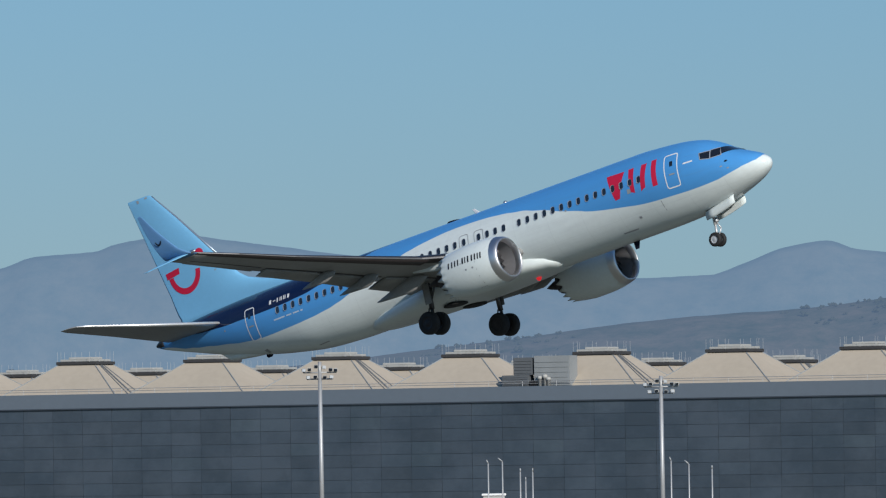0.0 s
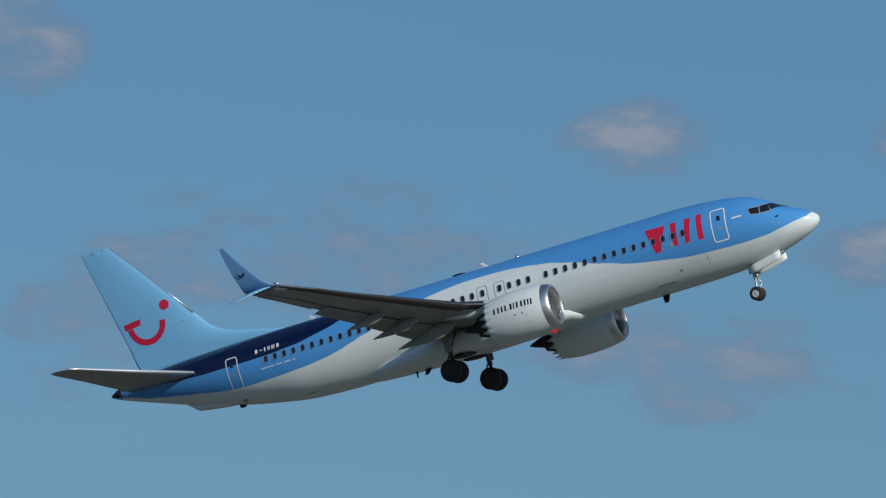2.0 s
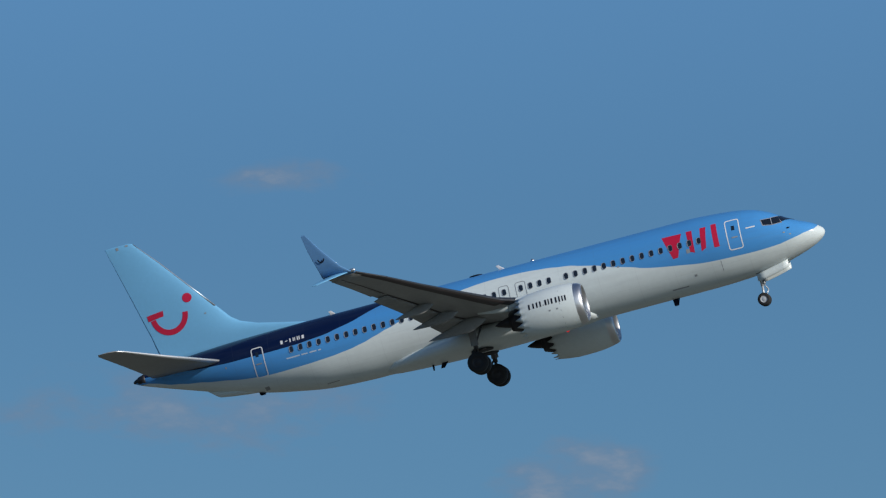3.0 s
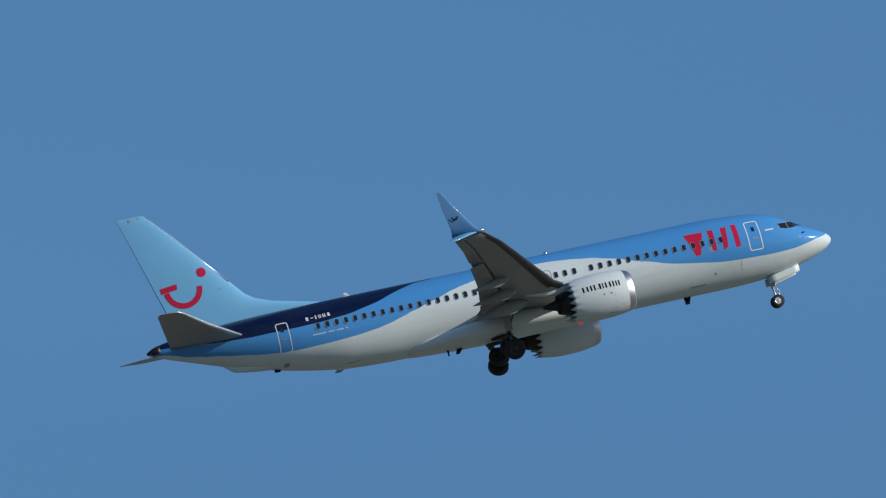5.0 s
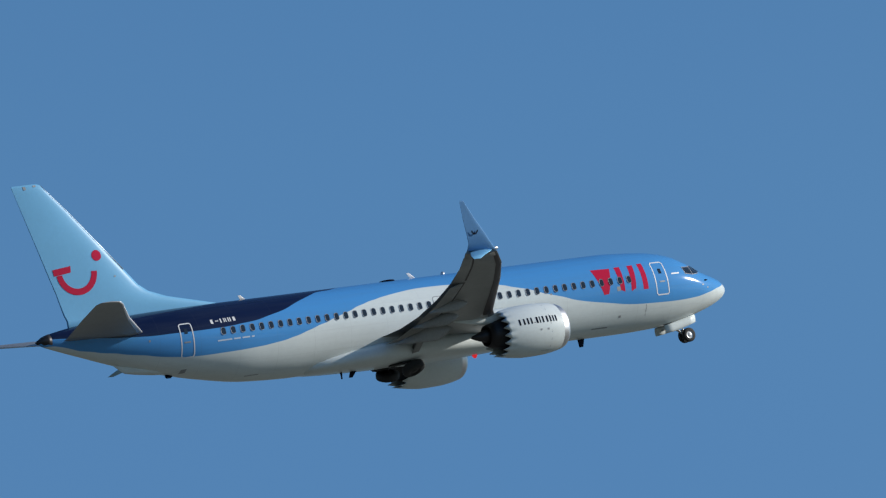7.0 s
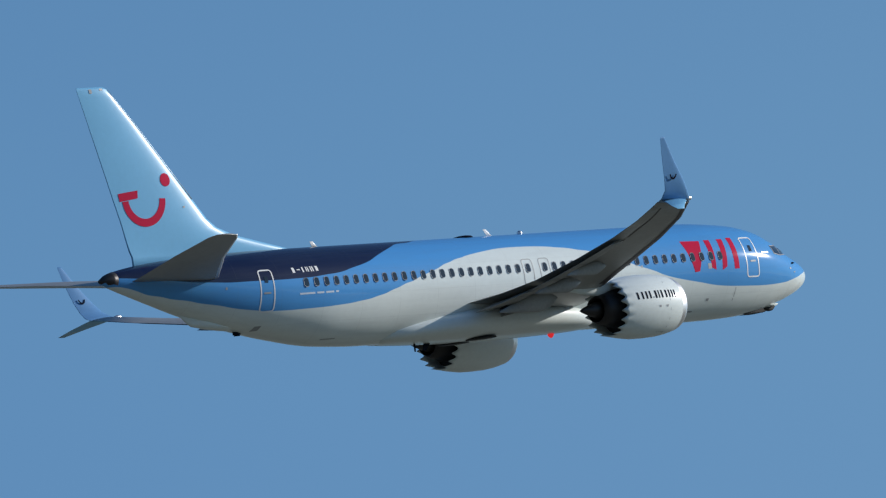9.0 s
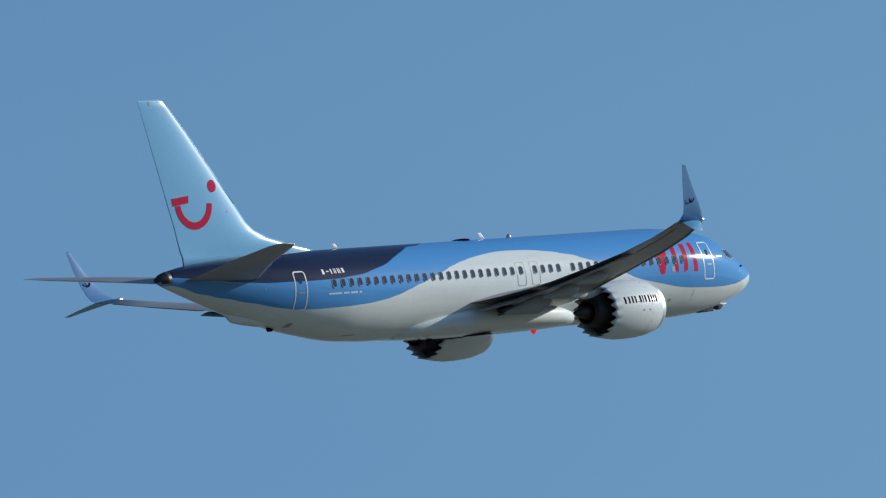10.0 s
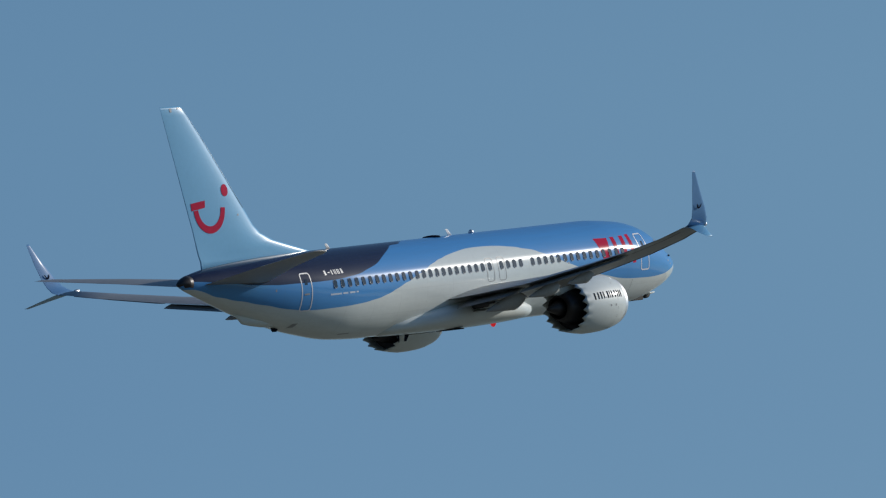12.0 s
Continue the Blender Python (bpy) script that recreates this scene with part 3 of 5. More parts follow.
# --- lifting surfaces
def aero(le, chord, thick, up=Vector((0, 0, 1)), n=14, twist=0.0, a0=0.0, a1=1.0, grow=0.0, camber=0.02):
    """A wing section from leading edge le, aft along the chord; up is its thickness direction. a0..a1: the part of the chord."""
    aft = (Vector((-1, 0, 0)) * math.cos(twist) - up * math.sin(twist))

    def half(x):
        return 5 * thick * chord * (0.2969 * math.sqrt(x) - 0.126 * x - 0.3516 * x**2 + 0.2843 * x**3 - 0.1036 * x**4)

    xs = [a0 + (a1 - a0) * 0.5 * (1 - math.cos(math.pi * i / n)) for i in range(n + 1)]
    top = [le + aft * (chord * x) + up * (half(x) + grow + camber * chord * math.sin(math.pi * x)) for x in xs]
    low = [le + aft * (chord * x) + up * (-half(x) - grow + camber * chord * math.sin(math.pi * x)) for x in xs]
    return top + low[::-1][1:-1] if a0 == 0 else top + low[::-1]


def S(s, y, z):
    return Vector((19 - s, y, z))


# y, leading edge s, chord, z, thickness
WING = [(1.3, 13.95, 6.75, -1.0, 0.125), (2.0, 14.25, 6.35, -0.97, 0.125), (3.4, 15.05, 5.55, -0.86, 0.125), (5.0, 16.3, 4.6, -0.72, 0.125), (6.0, 16.95, 4.15, -0.63, 0.12),
        (9.0, 18.45, 3.3, -0.2, 0.115), (12.0, 19.95, 2.68, 0.25, 0.11), (14.5, 21.3, 2.15, 0.72, 0.105), (16.2, 22.5, 1.72, 1.1, 0.1)]


def wing_at(y):
    cols = list(zip(*WING))
    return [float(np.interp(y, cols[0], c)) for c in cols[1:]]


def wing(side):
    rings, edge = [], []
    for y, s, c, z, th in WING:
        rings.append(aero(S(s, side * y, z), c, th, twist=radians(-1)))
        if y > 2.5:
            edge.append(aero(S(s - 0.004, side * y, z), c, th, n=12, twist=radians(-1), a1=0.085, grow=0.008))
    w = part("wing", loft(rings), WING_GREY, airliner, "grey swept wing")
    part("slat", loft(edge), DULL_METAL, w, "dull metal leading edge slat", smooth=False)
    # shade of the gap behind the drooped slats, a dark strip laid on the underside
    bm = bmesh.new()
    rows = []
    for y in np.linspace(5.7, 15.7, 9):
        s, c, z, th = wing_at(y)
        r = aero(S(s, side * y, z - 0.012), c, th, n=6, twist=radians(-1), a0=0.012, a1=0.15)
        rows.append([bm.verts.new(p) for p in r[7:]])
    for r0, r1 in zip(rows, rows[1:]):
        for u in range(6):
            bm.faces.new((r0[u], r0[u + 1], r1[u + 1], r1[u]))
    part("slat_gap_shade", bm, SLAT_DARK, w, "dark strip painted as the shade in the gap under the slats")
    # dark gaps ahead of the flaps and aileron
    for y0, y1 in ((2.3, 5.3), (5.6, 11.9), (12.15, 15.6)):
        bm = bmesh.new()
        rows = []
        for y in np.linspace(y0, y1, 6):
            s, c, z, th = wing_at(y)
            r = aero(S(s, side * y, z - 0.012), c, th, n=2, twist=radians(-1), a0=0.715, a1=0.75)
            rows.append([bm.verts.new(p) for p in r[3:]])
        for r0, r1 in zip(rows, rows[1:]):
            for u in range(2):
                bm.faces.new((r0[u], r0[u + 1], r1[u + 1], r1[u]))
        part("flap_gap", bm, SLAT_DARK, w, "dark gap ahead of the flap")
    # trailing edge flaps, slightly lowered
    for y0, y1 in ((2.2, 5.2), (5.7, 11.8)):
        r = []
        for y in np.linspace(y0, y1, 5):
            s, c, z, th = wing_at(y)
            r.append(aero(S(s + c * 0.75, side * y, z - 0.05), c * 0.29, 0.13, n=8, twist=radians(10)))
        part("flap", loft(r), FLAP_GREY, w, "lowered trailing edge flap")
    r = []
    for y in (12.1, 14.0, 15.6):
        s, c, z, th = wing_at(y)
        r.append(aero(S(s + c * 0.76, side * y, z + 0.004), c * 0.26, 0.11, n=8, twist=radians(-1)))
    part("aileron", loft(r), WING_GREY, w)
    # flap track fairings
    for y in (4.15, 6.6, 8.9):
        s, c, z, th = wing_at(y)
        g = 1.2 if y < 5 else 0.95 - 0.045 * (y - 6)
        rings = []
        for k in range(13):
            f = k / 12
            rad = 0.012 + 0.26 * g * ((f / 0.3) ** 0.6 if f < 0.3 else ((1 - f) / 0.7) ** 0.85)
            rings.append([S(s + c * 0.5 + f * (c * 0.5 + 0.62 * g), side * y + rad * math.cos(a) * 0.42, z - 0.26 * g - f * 0.36 * g + rad * 1.25 * math.sin(a)) for a in (2 * math.pi * i / 14 for i in range(14))])
        part("flap_fairing", loft(rings), FLAP_GREY, w)
    # split winglet: upper blade and lower blade
    up_, low_ = [], []
    for y, s, c, z, lean in ((16.2, 22.5, 1.72, 1.1, 8), (16.5, 22.78, 1.5, 1.22, 28), (16.75, 23.1, 1.2, 1.48, 50), (16.92, 23.42, 1.0, 1.9, 66), (17.1, 23.95, 0.64, 2.6, 72), (17.28, 24.47, 0.25, 3.4, 74), (17.3, 24.52, 0.17, 3.47, 74)):
        a = radians(lean)
        up_.append(aero(S(s, side * y, z), c, 0.09, up=Vector((0, -side * math.sin(a), math.cos(a))), n=10))
    for y, s, c, z, lean in ((16.3, 22.8, 1.3, 1.16, -10), (16.6, 23.05, 1.15, 1.08, -18), (17.2, 23.8, 0.75, 0.86, -20), (17.75, 24.4, 0.36, 0.66, -20)):
        a = radians(lean)
        low_.append(aero(S(s, side * y, z), c, 0.09, up=Vector((0, -side * math.sin(a), math.cos(a))), n=10))
    wl_ = part("winglet", loft(up_), WINGLET_PAINT, w, "blue upper winglet blade")
    part("lower_winglet", loft(low_), TAIL_PAINT, w, "light blue lower winglet blade")
    bm = bmesh.new()
    for k in range(9):
        a = radians(190 + 160 * k / 8)
        for rr in (0.3, 0.2):
            bm.verts.new(S(24.02 + rr * 0.65 * math.cos(a), side * (16.98 + 0.06 + 0.22 * rr * math.sin(a)), 2.1 + rr * 0.8 * math.sin(a)))
    bm.verts.ensure_lookup_table()
    for k in range(8):
        bm.faces.new([bm.verts[i] for i in (2 * k, 2 * k + 1, 2 * k + 3, 2 * k + 2)])
    part("dark_mark", bm, INK, wl_)
    bm = bmesh.new()
    rows = [[bm.verts.new(S(24.02 + rr * 0.65 * math.cos(a), side * (16.89 + 0.22 * rr * math.sin(a)), 2.1 + rr * 0.8 * math.sin(a))) for a in (radians(190 + 20 * k) for k in range(9))] for rr in (0.3, 0.2)]
    for u in range(8):
        bm.faces.new((rows[0][u], rows[0][u + 1], rows[1][u + 1], rows[1][u]))
    part("dark_mark", bm, INK, wl_)
    tip = spin([(-0.22, 0.01), (-0.12, 0.06), (0.0, 0.09), (0.16, 0.08), (0.25, 0.01)], S(22.72, side * 16.32, 1.2), 14)
    part("position_light", tip, METAL, w, "bright wing tip light")
    return w


for side in (-1, 1):
    wing(side)

# --- wing-to-body fairing
rings = []
for k in range(17):
    f = k / 16
    s = 12.6 + f * 12.2
    g = max(0.0, math.sin(math.pi * f)) ** 0.55
    hw, lo, hi = 0.6 + 1.5 * g * (1 - 0.35 * max(0.0, f - 0.55)), -2.03 - 0.17 * g, -1.55 + 0.7 * g * (1 - 1.1 * max(0.0, f - 0.55))
    mid = (lo + hi) / 2
    rings.append([Vector((19 - s, hw * math.copysign(abs(math.cos(a)) ** 0.75, math.cos(a)), mid + (hi - lo) / 2 * math.copysign(abs(math.sin(a)) ** 0.8, math.sin(a)))) for a in (2 * math.pi * i / 40 for i in range(40))])
belly = part("belly_fairing", loft(rings), WHITE_PAINT, airliner)


# --- fin with dorsal fillet, rudder line, marks
FIN = [(1.4, 27.9, 8.6, 0.02), (1.9, 28.35, 8.15, 0.03), (2.15, 29.4, 7.2, 0.045), (2.5, 30.9, 5.78, 0.06), (2.85, 31.85, 4.9, 0.075), (3.2, 32.33, 4.49, 0.085), (4.0, 32.97, 4.07, 0.09),
       (5.5, 34.18, 3.25, 0.095), (7.0, 35.4, 2.43, 0.095), (8.1, 36.37, 1.75, 0.09), (8.4, 36.62, 1.58, 0.08), (8.5, 36.85, 1.35, 0.05)]
fin = part("fin", loft([aero(S(s, 0, z), c, th, up=Vector((0, 1, 0)), n=14, camber=0.0) for z, s, c, th in FIN]), TAIL_PAINT, airliner, "light blue tail fin with red smile mark")


def fin_half(s, z):
    cols = list(zip(*FIN))
    le, c, th = (float(np.interp(z, cols[0], v)) for v in cols[1:])
    x = min(max((s - le) / c, 0.001), 0.999)
    h = 5 * th * c * (0.2969 * math.sqrt(x) - 0.126 * x - 0.3516 * x**2 + 0.2843 * x**3 - 0.1036 * x**4)
    return h, 0.0


def fin_patch(name, poly_rows, side, mat=None):
    bm = bmesh.new()
    rows = []
    for row in poly_rows:
        r = []
        for s, z in row:
            h, cam_ = fin_half(s, z)
            r.append(bm.verts.new(S(s, side * h + cam_ + side * 0.012, z)))
        rows.append(r)
    for r0, r1 in zip(rows, rows[1:]):
        for u in range(len(r0) - 1):
            bm.faces.new((r0[u], r0[u + 1], r1[u + 1], r1[u]))
    return part(name, bm, mat or RED_PAINT, fin)


for side in (-1, 1):
    fin_patch("red_dot", [[(34.4 + 0.26 * k / 4 * math.cos(2 * math.pi * i / 24), 4.8 + 0.26 * k / 4 * math.sin(2 * math.pi * i / 24)) for i in range(25)] for k in range(5)], side)
    arc = []
    for k in range(4):
        rr = 0.78 + 0.3 * k / 3
        arc.append([(35.52 - rr * 0.98 * math.cos(radians(a)), 4.14 + 1.02 * rr * math.sin(radians(a))) for a in np.linspace(-175, -3, 26)])
    arc = [[(35.58 + (p[0] - 35.52), p[1]) for p in r] for r in arc]
    fin_patch("red_smile", arc, side)
    fin_patch("red_bar", [[(36.8, 4.36), (36.3, 4.41), (35.85, 4.45)], [(36.76, 4.05), (36.3, 4.1), (35.88, 4.15)]], side)
    fin_patch("fin_light", [[(37.08, 8.44), (36.92, 8.44)], [(37.08, 8.36), (36.92, 8.36)]], side, GREY_LINE)
    fin_patch("fin_light", [[(37.62, 8.42), (37.48, 8.42)], [(37.6, 8.26), (37.46, 8.26)]], side, GREY_LINE)
    fin_patch("fin_port", [[(33.66, 3.75), (33.56, 3.75)], [(33.66, 3.68), (33.56, 3.68)]], side, GREY_LINE)
part("fin_leading_edge", loft([aero(S(s - 0.008, 0, z), c, th, up=Vector((0, 1, 0)), n=10, a1=0.028, grow=0.005, camber=0.0) for z, s, c, th in FIN[6:-1]]), EDGE_METAL, fin, "bright metal fin leading edge")

# --- tailplane
for side in (-1, 1):
    st = [(0.55, 32.75, 4.4, 0.74, 0.085), (1.2, 33.25, 4.0, 0.84, 0.085), (4.0, 35.4, 2.55, 1.33, 0.095), (6.7, 37.15, 1.45, 1.73, 0.09), (7.1, 37.5, 1.05, 1.79, 0.07), (7.18, 37.8, 0.7, 1.8, 0.03)]
    tp = part("tailplane", loft([aero(S(s, side * y, z), c, th, twist=radians(-2.5)) for y, s, c, z, th in st]), WING_GREY, airliner, "grey horizontal tailplane")
    part("tailplane_leading_edge", loft([aero(S(s - 0.012, side * y, z), c, th, n=8, a1=0.06, grow=0.008, twist=radians(-2.5)) for y, s, c, z, th in st[1:-1]]), LIP_METAL, tp, "bright bare metal leading edge")


# --- engines
def engine(side):
    cy, cz = side * 4.83, -1.77
    o = S(12.72, cy, cz)

    def turned(rows, n=48):
        rings = []
        for d, r, flat in rows:
            rings.append([o + Vector((-d, r * math.cos(a), r * math.sin(a) * (1 - flat if math.sin(a) < 0 else 1))) for a in (2 * math.pi * i / n for i in range(n))])
        return rings

    cowl = turned([(0.42, 1.15, 0.04), (0.75, 1.215, 0.04), (1.2, 1.255, 0.03), (1.8, 1.265, 0.02), (2.4, 1.24, 0.0), (3.0, 1.17, 0.0), (3.35, 1.11, 0.0)], 144)
    teeth = [o + Vector((-(3.42 + (0.33 if i % 8 == 4 else 0.25 if i % 8 in (3, 5) else 0.13 if i % 8 in (2, 6) else 0.04 if i % 8 in (1, 7) else 0.0)), 1.06 * math.cos(2 * math.pi * i / 144), 1.06 * math.sin(2 * math.pi * i / 144))) for i in range(144)]
    inner = turned([(3.32, 1.02, 0), (2.8, 1.05, 0)], 144)
    nac = part("engine", loft(cowl + [teeth] + inner, cap=False), WHITE_PAINT, airliner, "white engine nacelle with toothed rear edge")
    part("inlet_lip", loft(turned([(0.45, 1.155, 0.04), (0.2, 1.1, 0.04), (0.07, 1.04, 0.04), (0.0, 0.97, 0.04), (0.05, 0.93, 0.04), (0.2, 0.9, 0.04), (0.35, 0.89, 0.03)]), cap=False), METAL, nac, "polished metal inlet lip")
    part("inlet_duct", loft(turned([(0.33, 0.893, 0.03), (0.8, 0.89, 0.01), (1.3, 0.9, 0)]), cap=False), LINER, nac)
    # black disc closing the duct: shade behind the blades, put in as colour
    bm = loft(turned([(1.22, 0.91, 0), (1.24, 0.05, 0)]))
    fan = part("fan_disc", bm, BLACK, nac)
    for k in range(18):
        bm = bmesh.new()
        a = 2 * math.pi * k / 18
        for j in range(5):
            r0, r1 = 0.24 + 0.128 * j, 0.24 + 0.128 * (j + 1)
            tw0, tw1 = a + 0.05 * j, a + 0.05 * (j + 1)
            q = [o + Vector((-0.98 + dx, r * math.cos(t + dt), r * math.sin(t + dt))) for r, t, dt, dx in ((r0, tw0, -0.11, 0), (r1, tw1, -0.11, 0), (r1, tw1, 0.12, -0.16), (r0, tw0, 0.12, -0.16))]
            bm.faces.new([bm.verts.new(v) for v in q])
        part("fan_blade", bm, FAN_METAL, nac)
    part("spinner", spin([(-0.6, 0.005), (-0.68, 0.1), (-0.85, 0.19), (-1.0, 0.25), (-1.1, 0.26)], o, 24), FAN_METAL, nac)
    core = loft(turned([(2.7, 0.8, 0), (3.3, 0.76, 0), (3.8, 0.62, 0), (4.15, 0.5, 0), (4.12, 0.46, 0), (3.7, 0.46, 0)]), cap=False)
    part("core_nozzle", core, DARK_METAL, nac, "dark burnt core nozzle")
    part("exhaust_plug", spin([(-3.6, 0.36), (-4.1, 0.33), (-4.5, 0.22), (-4.85, 0.1), (-5.02, 0.015)], o, 24), DARK_METAL, nac)
    part("bypass_wall", loft(turned([(2.85, 1.045, 0), (2.8, 0.75, 0)]), cap=False), DARK_METAL, nac)
    # pylon
    rings = []
    for f in np.linspace(0, 1, 8):
        s = 13.9 + f * 4.6
        top_z = -0.5 - 0.12 * f
        low_z = -0.75 - 0.9 * f if f < 0.6 else -1.29 + 0.9 * (f - 0.6)
        hw = 0.05 + 0.19 * math.sin(math.pi * min(1, f + 0.12)) ** 0.7
        rings.append([S(s, cy + hw * math.cos(a), (top_z + low_z) / 2 + (top_z - low_z) / 2 * math.sin(a)) for a in (2 * math.pi * i / 16 for i in range(16))])
    part("pylon", loft(rings), WHITE_PAINT, airliner, "white engine pylon")
    # strake on the inboard shoulder, panel line, small bars for lettering
    a = radians(52 if side < 0 else 128)
    bm = bmesh.new()
    vs = [bm.verts.new(o + Vector((-d, r * math.cos(a), r * math.sin(a)))) for d, r in ((0.75, 1.19), (1.05, 1.46), (1.9, 1.5), (2.05, 1.22))]
    bm.faces.new(vs)
    ext = bmesh.ops.extrude_face_region(bm, geom=bm.faces[:])
    bmesh.ops.translate(bm, vec=(0, 0.025, 0.02), verts=[v for v in ext["geom"] if isinstance(v, bmesh.types.BMVert)])
    part("strake", bm, WHITE_PAINT, nac, smooth=False)

    def ring_patch(name, d0, d1, a0, a1, mat):
        bm = bmesh.new()
        rows = []
        for j in range(5):
            d = d0 + (d1 - d0) * j / 4
            r = float(np.interp(d, [0.42, 0.75, 1.2, 1.8, 2.4, 3.0, 3.35], [1.15, 1.215, 1.255, 1.265, 1.24, 1.17, 1.11])) + 0.008
            rows.append([bm.verts.new(o + Vector((-d, side * r * math.cos(radians(q)), r * math.sin(radians(q)) * (0.97 if q < 0 else 1)))) for q in np.linspace(a0, a1, 9)])
        for r0, r1 in zip(rows, rows[1:]):
            for u in range(8):
                bm.faces.new((r0[u], r0[u + 1], r1[u + 1], r1[u]))
        part(name, bm, mat, nac)

    for d0, d1 in ((2.9, 2.81), (2.66, 2.58), (2.46, 2.38), (2.27, 2.19), (1.98, 1.88), (1.8, 1.74), (1.64, 1.55), (1.41, 1.32), (1.22, 1.14), (1.05, 0.98), (0.9, 0.82)):
        ring_patch("dark_bar", d0, d1, 9, 23.5, INK)
    ring_patch("dark_bar", 2.1, 2.05, 10, 12, INK)
    ring_patch("panel_line", 1.2, 1.215, -85, 60, GREY_LINE)
    ring_patch("panel_line", 1.2, 2.6, -62, -61, GREY_LINE)
    ring_patch("vent", 1.75, 1.85, -8, -4, GREY_LINE)
    ring_patch("vent", 1.35, 1.45, -8, -4, GREY_LINE)
    return nac


for side in (-1, 1):
    engine(side)


# --- landing gear: each leg turns about its hinge
def wheel(parent, at, r, w, name="tyre"):
    prof = [(-w / 2, r * 0.55), (-w / 2, r * 0.8), (-w * 0.42, r * 0.93), (-w * 0.25, r), (w * 0.25, r), (w * 0.42, r * 0.93), (w / 2, r * 0.8), (w / 2, r * 0.55)]
    part(name, spin(prof, at, 36, axis="y", cap=False), RUBBER, parent)
    rim = [(-w * 0.46, 0.02), (-w * 0.46, r * 0.2), (-w * 0.36, r * 0.3), (-w * 0.4, r * 0.52), (-w * 0.47, r * 0.57), (w * 0.47, r * 0.57), (w * 0.4, r * 0.52), (w * 0.36, r * 0.3), (w * 0.46, r * 0.2), (w * 0.46, 0.02)]
    part("rim", spin(rim, at, 28, axis="y"), RIM_GREY if r < 0.5 else DARK_METAL, parent, "grey wheel rim")


MAIN_HINGE = {-1: Vector((19 - 19.32, -2.75, -1.25)), 1: Vector((19 - 19.32, 2.75, -1.25))}


def main_gear(side):
    bm = tube((0, 0, 0.1), (0, side * 0.06, -1.2), 0.13)
    tube((0, side * 0.06, -1.15), (0, side * 0.1, -1.92), 0.085, bm=bm)
    tube((0, side * 0.1 - 0.5, -1.92), (0, side * 0.1 + 0.5, -1.92), 0.075, bm=bm)
    tube((0, -side * 0.3, 0.05), (0, side * 0.04, -0.95), 0.055, bm=bm)
    tube((0.55, side * 0.05, 0.05), (0.02, side * 0.06, -0.9), 0.05, bm=bm)
    tube((-0.14, side * 0.06, -1.1), (-0.32, side * 0.08, -1.5), 0.04, bm=bm)
    tube((-0.32, side * 0.08, -1.5), (-0.06, side * 0.1, -1.88), 0.04, bm=bm)
    g = part("main_gear", bm, DULL_METAL, airliner, "main landing gear leg with twin wheels")
    for dy in (-0.43, 0.43):
        wheel(g, (0, side * 0.1 + dy, -1.92), 0.565, 0.4)
    bm = box((-0.2, side * 0.22 - 0.02, -0.95), (0.2, side * 0.22 + 0.02, 0.05), 0.01)
    part("leg_door", bm, FLAP_GREY, g, "grey gear leg door", smooth=False)
    g.location = MAIN_HINGE[side]
    return g


GEAR = {side: main_gear(side) for side in (-1, 1)}
for side in (-1, 1):  # wheel wells: black discs on the belly paint the shade of the openings
    well = spin([(-0.02, 0.62), (0.03, 0.6), (0.035, 0.02)], (19 - 19.32, side * 0.78, -2.2), 32, axis="z")
    part("wheel_well", well, BLACK, belly, "black disc standing for the shade in the open wheel well")

NOSE_HINGE = Vector((19 - 3.95, 0, -1.75))


def nose_gear():
    bm = tube((0, 0, 0.1), (0, 0, -0.85), 0.085)
    tube((0, 0, -0.8), (-0.06, 0, -1.58), 0.06, bm=bm)
    tube((-0.06, -0.26, -1.58), (-0.06, 0.26, -1.58), 0.05, bm=bm)
    tube((0.75, 0, 0.05), (0.03, 0, -0.7), 0.05, bm=bm)
    tube((0.1, 0, -0.75), (0.28, 0, -1.1), 0.03, bm=bm)
    tube((0.28, 0, -1.1), (0.0, 0, -1.5), 0.03, bm=bm)
    box((0.06, -0.12, -0.75), (0.2, 0.12, -0.6), 0.02, bm=bm)
    g = part("nose_gear", bm, RIM_GREY, airliner, "nose landing gear leg with twin wheels")
    for dy in (-0.2, 0.2):
        wheel(g, (-0.06, dy, -1.58), 0.345, 0.21)
    g.location = NOSE_HINGE
    return g


